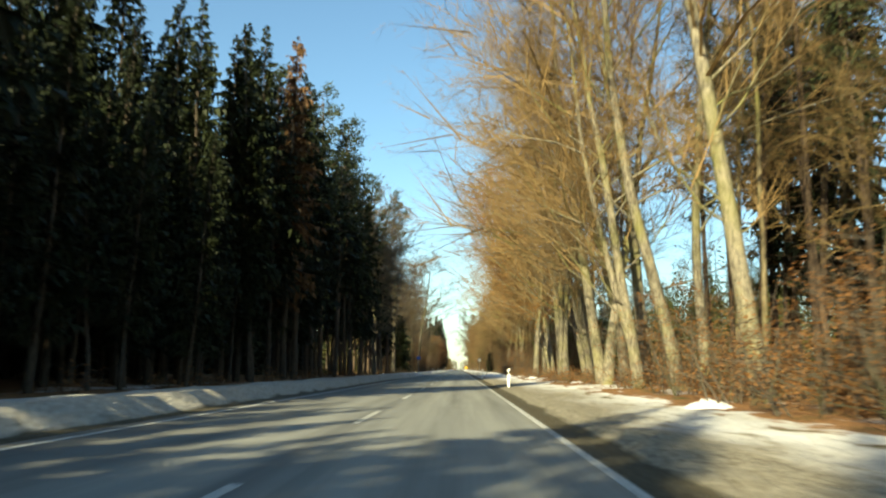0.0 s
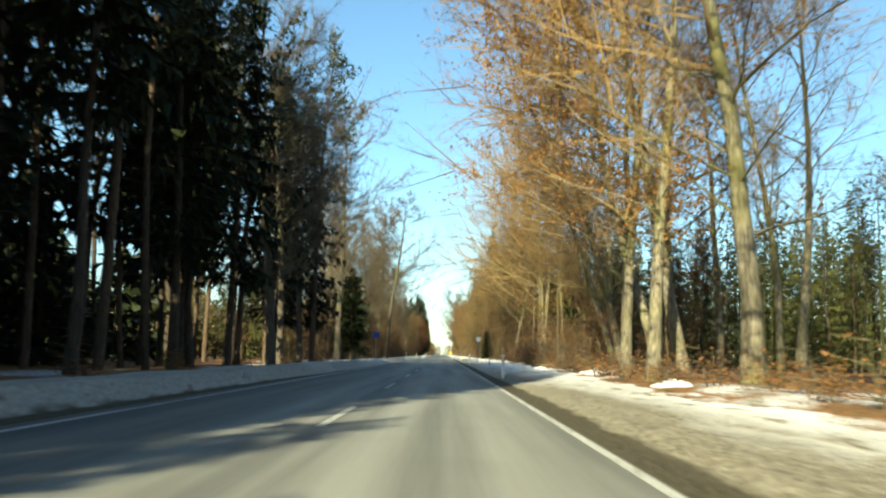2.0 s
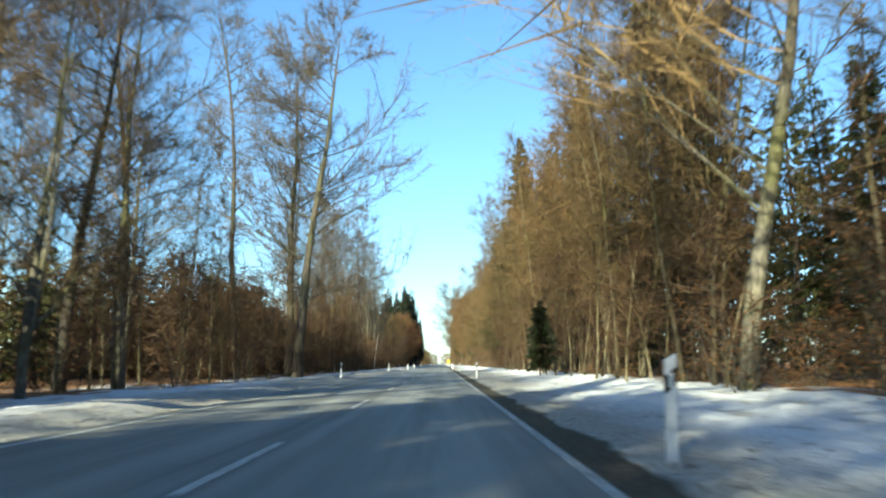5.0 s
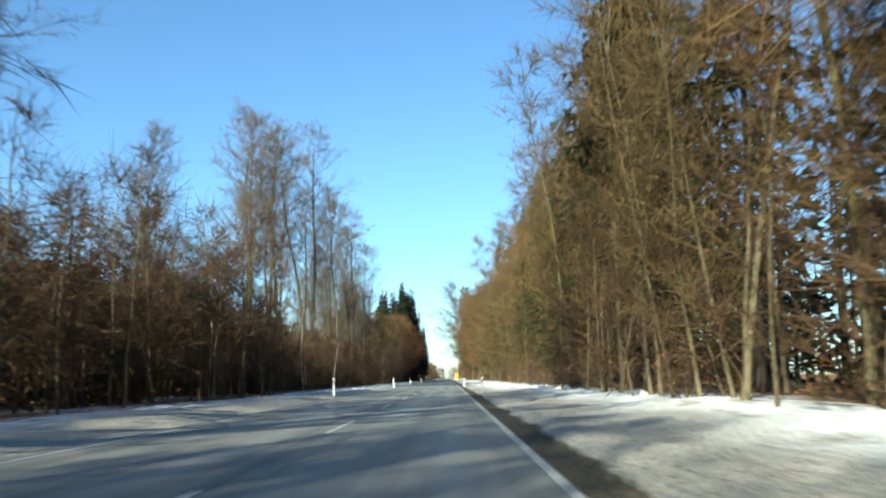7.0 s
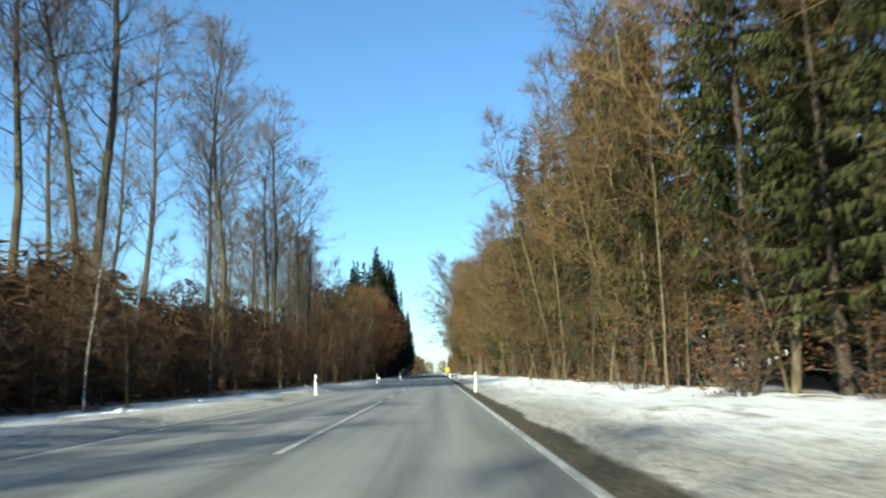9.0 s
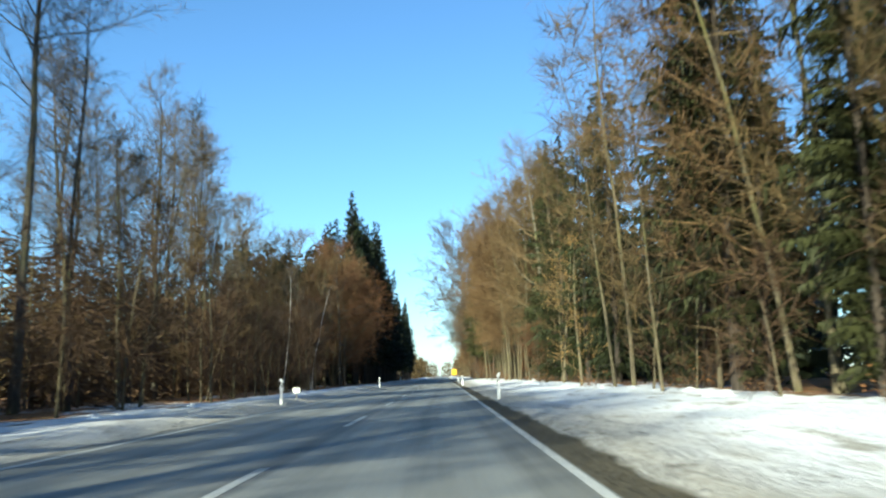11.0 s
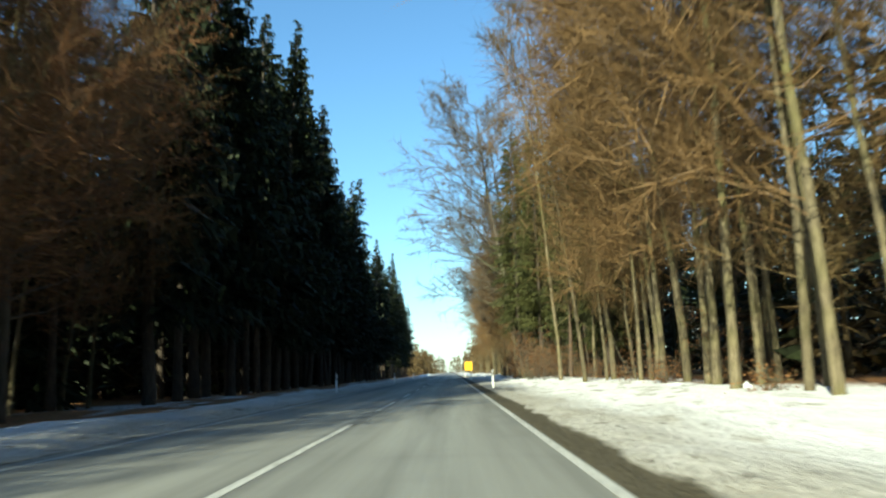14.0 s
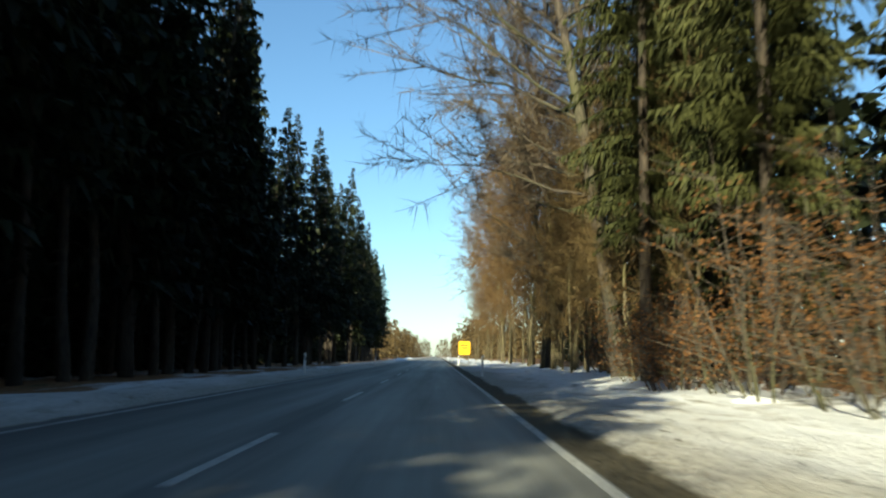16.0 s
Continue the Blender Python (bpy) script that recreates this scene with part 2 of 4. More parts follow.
def worn_paint():
    m, nt, b = material("worn_white_road_paint", 0.7)
    pos = node(nt, "ShaderNodeNewGeometry").outputs["Position"]
    along = node(nt, "ShaderNodeMapping", {"Vector": pos, "Scale": (7, 1.2, 1)}).outputs[0]
    gone = span(nt, calc(nt, "ADD", calc(nt, "MULTIPLY", noise_at(nt, 1.0, 6, along, 0.7), 0.7), calc(nt, "MULTIPLY", noise_at(nt, 0.09, 2, pos), 0.45)), 0.56, 0.72)
    col = ramp(nt, noise_at(nt, 18.0, 4, pos), [(0.3, (0.36, 0.36, 0.34)), (0.7, (0.58, 0.58, 0.55))])
    nt.links.new(mix(nt, gone, col, (0.25, 0.25, 0.235)), b.inputs["Base Color"])
    return m


PAINT = worn_paint()
POST_WHITE = plain("white_plastic", (0.80, 0.80, 0.78), 0.45)
POST_BLACK = plain("black_band", (0.02, 0.02, 0.02), 0.5)
REFLECTOR = plain("pale_reflector", (0.75, 0.75, 0.72), 0.2)
SIGN_YELLOW = plain("yellow_sign_face", (0.85, 0.48, 0.02), 0.4)
SIGN_BLUE = plain("blue_sign_face", (0.01, 0.06, 0.32), 0.4)
SIGN_WHITE = plain("pale_sign_face", (0.86, 0.86, 0.78), 0.4)
SIGN_BACK = plain("grey_sign_back", (0.32, 0.33, 0.34), 0.5, 0.4)
STEEL = plain("galvanised_steel", (0.30, 0.30, 0.30), 0.45, 0.8)
SNOW = plain("crusted_snow", (0.84, 0.85, 0.86), 0.7, 0, 0.12)
LOG = bark("cut_log_bark", (0.06, 0.04, 0.03), (0.24, 0.17, 0.10))


# ---- mesh helpers ----
class Shape:
    """Collects vertices and faces of one mesh."""

    def __init__(self):
        self.v, self.f = [], []

    def tube(self, pts, radii, sides, cap=False):
        pts = [np.array(p, float) for p in pts]
        base = len(self.v)
        for i, p in enumerate(pts):
            d = pts[min(i + 1, len(pts) - 1)] - pts[max(i - 1, 0)]
            d = d / (np.linalg.norm(d) + 1e-9)
            a = np.cross(d, (0, 0, 1.0) if abs(d[2]) < 0.9 else (1.0, 0, 0))
            a /= np.linalg.norm(a)
            c = np.cross(d, a)
            for k in range(sides):
                w = 2 * math.pi * k / sides
                self.v.append(tuple(p + radii[i] * (math.cos(w) * a + math.sin(w) * c)))
        for i in range(len(pts) - 1):
            for k in range(sides):
                o, q = base + i * sides, base + (i + 1) * sides
                self.f.append((o + k, o + (k + 1) % sides, q + (k + 1) % sides, q + k))
        if cap:
            self.f.append(tuple(base + (len(pts) - 1) * sides + k for k in range(sides)))
            self.f.append(tuple(base + k for k in reversed(range(sides))))

    def tri(self, a, b, c):
        n = len(self.v)
        self.v += [tuple(a), tuple(b), tuple(c)]
        self.f.append((n, n + 1, n + 2))

    def quad(self, a, b, c, d):
        n = len(self.v)
        self.v += [tuple(a), tuple(b), tuple(c), tuple(d)]
        self.f.append((n, n + 1, n + 2, n + 3))

    def box(self, x0, y0, z0, x1, y1, z1):
        n = len(self.v)
        self.v += [(x, y, z) for z in (z0, z1) for x, y in ((x0, y0), (x1, y0), (x1, y1), (x0, y1))]
        for f in ((3, 2, 1, 0), (4, 5, 6, 7), (0, 1, 5, 4), (1, 2, 6, 5), (2, 3, 7, 6), (3, 0, 4, 7)):
            self.f.append(tuple(n + i for i in f))

    def mesh(self, name, mat, smooth=False):
        me = bpy.data.meshes.new(name)
        me.from_pydata(self.v, [], self.f)
        me.materials.append(mat)
        if smooth:
            me.polygons.foreach_set("use_smooth", [True] * len(me.polygons))
        me.update()
        return me


def part(name, shape, mat, parent, label="", smooth=False):
    ob = new(name, shape.mesh(name, mat, smooth))
    ob.parent = parent
    if label:
        tagged(ob, label)
    return ob


def unit(v):
    return v / (np.linalg.norm(v) + 1e-9)


def turned(rs, d, angle):
    """d bent by an angle (radians) to a random side."""
    a = unit(np.cross(d, rs.normal(size=3)))
    return unit(d * math.cos(angle) + a * math.sin(angle))


def bent(rs, p, d, length, steps, wander, lift):
    """A branch's line: starts at p along d, wanders, and bends up by lift."""
    pts = [p]
    for i in range(steps):
        d = unit(d + rs.normal(size=3) * wander + np.array((0, 0, lift)))
        p = p + d * length / steps
        pts.append(p)
    return pts


# ---- kinds of trees ----
def broadleaf(seed, height, girth, crown_from, limbs, limb_len, subs, twigs, wood, twig_mat, name, label,
              lean=0.03, forks=1, rise=0.75, twig_w=0.022, leaf_mat=None, leaves=0, leaf_size=0.09, twig_len=0.8, reach=0.0, cheap=False):
    """A leafless (or dry-leaved) tree: trunk with limbs, and a crown of branches, twigs and leaves."""
    rs = np.random.RandomState(seed)
    root = tagged(new(name), label, "tree", kind="")
    wood_s, crown_s, leaf_s = Shape(), Shape(), Shape()
    stems = []
    for k in range(forks):
        d = unit(np.array((rs.normal() * lean, rs.normal() * lean, 1.0)))
        start = np.array((rs.normal() * 0.3, rs.normal() * 0.3, 0.0)) if k else np.zeros(3)
        start[2] = -0.35
        h = height * (1.0 if k == 0 else rs.uniform(0.75, 0.95))
        g = girth * (1.0 if k == 0 else rs.uniform(0.6, 0.9))
        pts = bent(rs, start, d, h, 9, 0.045, 0.03)
        rad = [g * (1.25 if i == 0 else 1.0) * (1 - i / 9) ** 0.8 + 0.012 for i in range(10)]
        wood_s.tube(pts, rad, 8)
        stems.append((pts, rad))
    root["sway"] = math.degrees(math.atan2(stems[0][0][-1][1], stems[0][0][-1][0]))
    for pts, rad in stems:
        for j in range(limbs // forks):
            u = crown_from + (1 - crown_from) * (j + rs.uniform()) / (limbs // forks)
            u = min(u, 0.985)
            i = int(u * 9)
            fr = u * 9 - i
            p = pts[i] * (1 - fr) + pts[i + 1] * fr
            w = rs.uniform(0, 2 * math.pi)
            if reach and rs.uniform() < 0.55:       # most limbs grow towards the open road
                w = math.pi + rs.normal() * 0.55
            up = rise * rs.uniform(0.6, 1.3) + 0.5 * max(0, u - 0.6)
            d = unit(np.array((math.cos(w), math.sin(w), up)))
            prof = math.sin(math.pi * min(1.0, 0.22 + 0.80 * (u - crown_from) / (1 - crown_from))) ** 0.7
            ll = limb_len * (0.35 + 0.75 * prof) * rs.uniform(0.7, 1.2) * (1 + reach * max(0.0, -math.cos(w)))
            lp = bent(rs, p, d, ll, 5, 0.16, 0.05)
            r0 = min(rad[i] * 0.55, 0.014 + ll * 0.0068 if girth > 0.12 else 0.008 + ll * 0.005)
            r0 *= 0.62 if cheap and reach else 1.0
            thick = wood is DARK_BARK or wood is BEECH_BARK and j < 9
            if girth > 0.12:
                (wood_s if thick else crown_s).tube(lp, [r0, r0 * 0.8, r0 * 0.6, r0 * 0.42, r0 * 0.28, r0 * 0.15], 4 if thick else 3)
            else:
                crown_s.tube([lp[0], lp[1], lp[3], lp[5]], [r0, r0 * 0.8, r0 * 0.42, r0 * 0.15], 3)
            for s in range(subs):
                v = 0.2 + 0.8 * (s + rs.uniform()) / subs
                i2 = min(int(v * 5), 4)
                q = lp[i2] + (lp[i2 + 1] - lp[i2]) * (v * 5 - i2 if v < 1 else 1)
                d2 = turned(rs, unit(lp[i2 + 1] - lp[i2]), rs.uniform(0.4, 1.0))
                d2 = unit(d2 + np.array((0, 0, 0.15)))
                sl = ll * 0.42 * (1.15 - 0.5 * v) * rs.uniform(0.6, 1.3) + 0.25
                sp = bent(rs, q, d2, sl, 2, 0.2, 0.05)
                rr = 0.006 + sl * 0.006
                if cheap:
                    edge = unit(np.cross(d2, rs.normal(size=3))) * rr * 1.6
                    crown_s.tri(sp[0] - edge, sp[0] + edge, sp[2])
                else:
                    crown_s.tube([sp[0], sp[2]], [rr, rr * 0.3], 3)
                for t in range(twigs):
                    a = rs.uniform(0.1, 1.0) * 2
                    i3 = min(int(a), 1)
                    q3 = sp[i3] + (sp[i3 + 1] - sp[i3]) * (a - i3)
                    d3 = turned(rs, unit(sp[i3 + 1] - sp[i3]), rs.uniform(0.2, 1.5))
                    tl = twig_len * rs.uniform(0.3, 1.25)
                    side = unit(np.cross(d3, rs.normal(size=3))) * twig_w
                    tip = q3 + d3 * tl
                    crown_s.tri(q3 - side * 0.5, q3 + side * 0.5, tip)
                    if leaf_mat and leaves:
                        for _ in range(leaves):
                            c = q3 + (tip - q3) * rs.uniform(0.1, 1.0) + rs.normal(size=3) * 0.05
                            e1 = unit(rs.normal(size=3) * np.array((1, 1, 0.45))) * leaf_size * rs.uniform(0.6, 1.3)
                            e2 = unit(np.cross(e1, rs.normal(size=3))) * leaf_size * 0.33
                            leaf_s.quad(c, c + e1 * 0.5 + e2, c + e1, c + e1 * 0.5 - e2)
    part("trunk", wood_s, wood, root, smooth=True)
    part("crown", crown_s, twig_mat, root)
    if leaf_mat and leaves:
        part("foliage", leaf_s, leaf_mat, root, "dry brown leaves still on the twigs")
    return root


def spruce(seed, height, girth, crown_from, reach, mat, name, label, gap=0.52, per=7, fringe=7, dead=True, fine=1.0, short=1.0, spire=0.72):
    """A conifer: straight trunk, whorls of hanging boughs with fringes of needles."""
    rs = np.random.RandomState(seed)
    root = tagged(new(name), label, "tree")
    wood, boughs = Shape(), Shape()
    pts = [np.array((rs.normal() * 0.05, rs.normal() * 0.05, z)) for z in np.linspace(-0.35, height, 8)]
    rad = [girth * (1 - i / 7) ** 0.85 + 0.012 for i in range(8)]
    rad[0] *= 1.25
    wood.tube(pts, rad, 8)
    z0 = height * crown_from
    z = 1.2
    while dead and z < z0 + 3:              # bare dead stubs under the crown
        w = rs.uniform(0, 2 * math.pi)
        d = np.array((math.cos(w), math.sin(w), -0.15))
        p = np.array((0, 0, z))
        wood.tube([p, p + d * rs.uniform(0.3, 0.8), p + d * rs.uniform(0.8, 1.3) + np.array((0, 0, -0.3))], [0.03, 0.018, 0.006], 3)
        z += rs.uniform(0.25, 0.7)
    z = z0
    while z < height - 0.15:
        u = (z - z0) / (height - z0)
        ln = reach * (min(1.0, 0.55 + u * 2.2)) * (1 - u) ** spire + 0.16
        for k in range(per if u < 0.85 else 5):
            w = rs.uniform(0, 2 * math.pi)
            le = ln * rs.uniform(0.42, 1.18)
            out = np.array((math.cos(w), math.sin(w), 0))
            side = np.array((-out[1], out[0], 0))
            sag = -0.30 + 0.75 * u
            p0 = np.array((0, 0, z + rs.uniform(-0.25, 0.25)))
            p1 = p0 + out * le * 0.5 + np.array((0, 0, le * (0.10 + 0.5 * sag)))
            p2 = p0 + out * le + side * le * rs.normal() * 0.16 + np.array((0, 0, le * (sag * 0.9 + rs.normal() * 0.10)))
            wd = (0.06 + 0.07 * le) * fine
            boughs.quad(p0, p1 - side * wd, p2, p1 + side * wd)
            n = fringe if le > 0.8 else 3
            for j in range(n):
                v = 0.25 + 0.75 * (j + rs.uniform()) / n
                q = (p0 + (p1 - p0) * v * 2) if v < 0.5 else (p1 + (p2 - p1) * (v - 0.5) * 2)
                for sgn in (-1, 1):
                    tl = (0.25 + 0.30 * le * (1.1 - v)) * rs.uniform(0.6, 1.35) * short
                    tip = q + side * sgn * tl * rs.uniform(0.15, 1.0) + out * tl * rs.uniform(-0.1, 0.75) + np.array((0, 0, -tl * rs.uniform(0.25, 1.5)))
                    th = out * (0.06 + 0.04 * le) * fine * rs.uniform(0.7, 1.3)
                    boughs.tri(q - th, q + th, tip)
        z += gap * (0.75 + 0.5 * rs.uniform()) * (1.0 if u < 0.7 else 0.75)
    part("trunk", wood, SPRUCE_BARK, root, smooth=True)
    part("crown", boughs, mat, root)
    return root


def pine(seed, height, girth, crown_from, reach, name, label, clumps=46, tufts=46):
    """A pine: long bare trunk and an uneven crown of needle clumps on bent limbs."""
    rs = np.random.RandomState(seed)
    root = tagged(new(name), label, "tree")
    wood, needles = Shape(), Shape()
    pts = bent(rs, np.array((0, 0, -0.35)), np.array((0, 0, 1.0)), height, 8, 0.02, 0.03)
    rad = [girth * (1 - i / 8) ** 0.7 + 0.02 for i in range(9)]
    wood.tube(pts, rad, 8)
    for j in range(9):                      # dead snags
        u = rs.uniform(0.12, crown_from)
        p = pts[int(u * 8)] + (pts[int(u * 8) + 1] - pts[int(u * 8)]) * (u * 8 % 1)
        w = rs.uniform(0, 6.28)
        d = np.array((math.cos(w), math.sin(w), rs.uniform(-0.2, 0.3)))
        wood.tube([p, p + d * rs.uniform(0.6, 1.8)], [0.03, 0.008], 3)
    for j in range(clumps):
        u = crown_from + (1 - crown_from) * (j + rs.uniform()) / clumps
        i = min(int(u * 8), 7)
        p = pts[i] + (pts[i + 1] - pts[i]) * (u * 8 - i)
        w = rs.uniform(0, 6.28)
        k = (u - crown_from) / (1 - crown_from)
        ln = reach * (0.45 + 0.9 * math.sin(math.pi * min(1, 0.25 + 0.75 * k))) * rs.uniform(0.6, 1.15)
        lp = bent(rs, p, unit(np.array((math.cos(w), math.sin(w), 0.25))), ln, 4, 0.2, 0.06)
        wood.tube(lp, [0.045, 0.035, 0.026, 0.018, 0.008], 3)
        for t in range(tufts):
            v = rs.uniform(0.35, 1.0) * 4
            i2 = min(int(v), 3)
            c = lp[i2] + (lp[i2 + 1] - lp[i2]) * (v - i2) + rs.normal(size=3) * np.array((0.3, 0.3, 0.2))
            d = unit(rs.normal(size=3) + np.array((0, 0, 0.4))) * rs.uniform(0.25, 0.55)
            s = unit(np.cross(d, rs.normal(size=3))) * rs.uniform(0.05, 0.11)
            needles.tri(c - s, c + s, c + d)
    part("trunk", wood, PINE_BARK, root, smooth=True)
    part("crown", needles, NEEDLE_PINE, root)
    return root


def bush_shapes(seed, height, spread, stems, leaves, leaf_size=0.08):
    """Stems with side branches, and dry leaves in layered sprays."""
    rs = np.random.RandomState(seed)
    wood, leaf = Shape(), Shape()
    for s in range(stems):
        w = rs.uniform(0, 6.28)
        d = unit(np.array((math.cos(w) * 0.45, math.sin(w) * 0.45, 1.0)))
        h = height * rs.uniform(0.6, 1.0)
        p = np.array((math.cos(w), math.sin(w), 0)) * spread * 0.3 * rs.uniform() + np.array((0, 0, -0.2))
        st = bent(rs, p, d, h, 5, 0.10, 0.08)
        wood.tube(st, [0.028, 0.024, 0.019, 0.014, 0.009, 0.004], 4)
        for b in range(9):
            u = rs.uniform(0.12, 0.98) * 5
            i = min(int(u), 4)
            q = st[i] + (st[i + 1] - st[i]) * (u - i)
            w2 = rs.uniform(0, 6.28)
            ln = spread * rs.uniform(0.35, 0.8) * (1.1 - 0.12 * u)
            br = bent(rs, q, unit(np.array((math.cos(w2), math.sin(w2), 0.25))), ln, 3, 0.15, 0.0)
            wood.tube([br[0], br[3]], [0.011, 0.003], 3)
            for _ in range(leaves):
                v = rs.uniform(0.15, 1.0) * 3
                i3 = min(int(v), 2)
                c = br[i3] + (br[i3 + 1] - br[i3]) * (v - i3) + rs.normal(size=3) * np.array((0.16, 0.16, 0.07))
                e1 = unit(rs.normal(size=3) * np.array((1, 1, 0.5))) * leaf_size * rs.uniform(0.6, 1.4)
                e2 = unit(np.cross(e1, rs.normal(size=3))) * leaf_size * 0.34
                leaf.quad(c, c + e1 * 0.5 + e2, c + e1, c + e1 * 0.5 - e2)
    return wood, leaf


def shrub(seed, height, spread, stems, leaves, leaf_mat, name, label):
    """A many-stemmed bush that keeps its dry leaves."""
    root = tagged(new(name), label, "shrub")
    wood, leaf = bush_shapes(seed, height, spread, stems, leaves)
    part("branchwork", wood, DARK_BARK, root)
    part("foliage", leaf, leaf_mat, root)
    return root


BRUSH = [bush_shapes(s, h, sp, 3, 8, 0.09) for s, h, sp in ((121, 1.3, 1.7), (122, 1.0, 1.5))]
BRUSH_AT = []


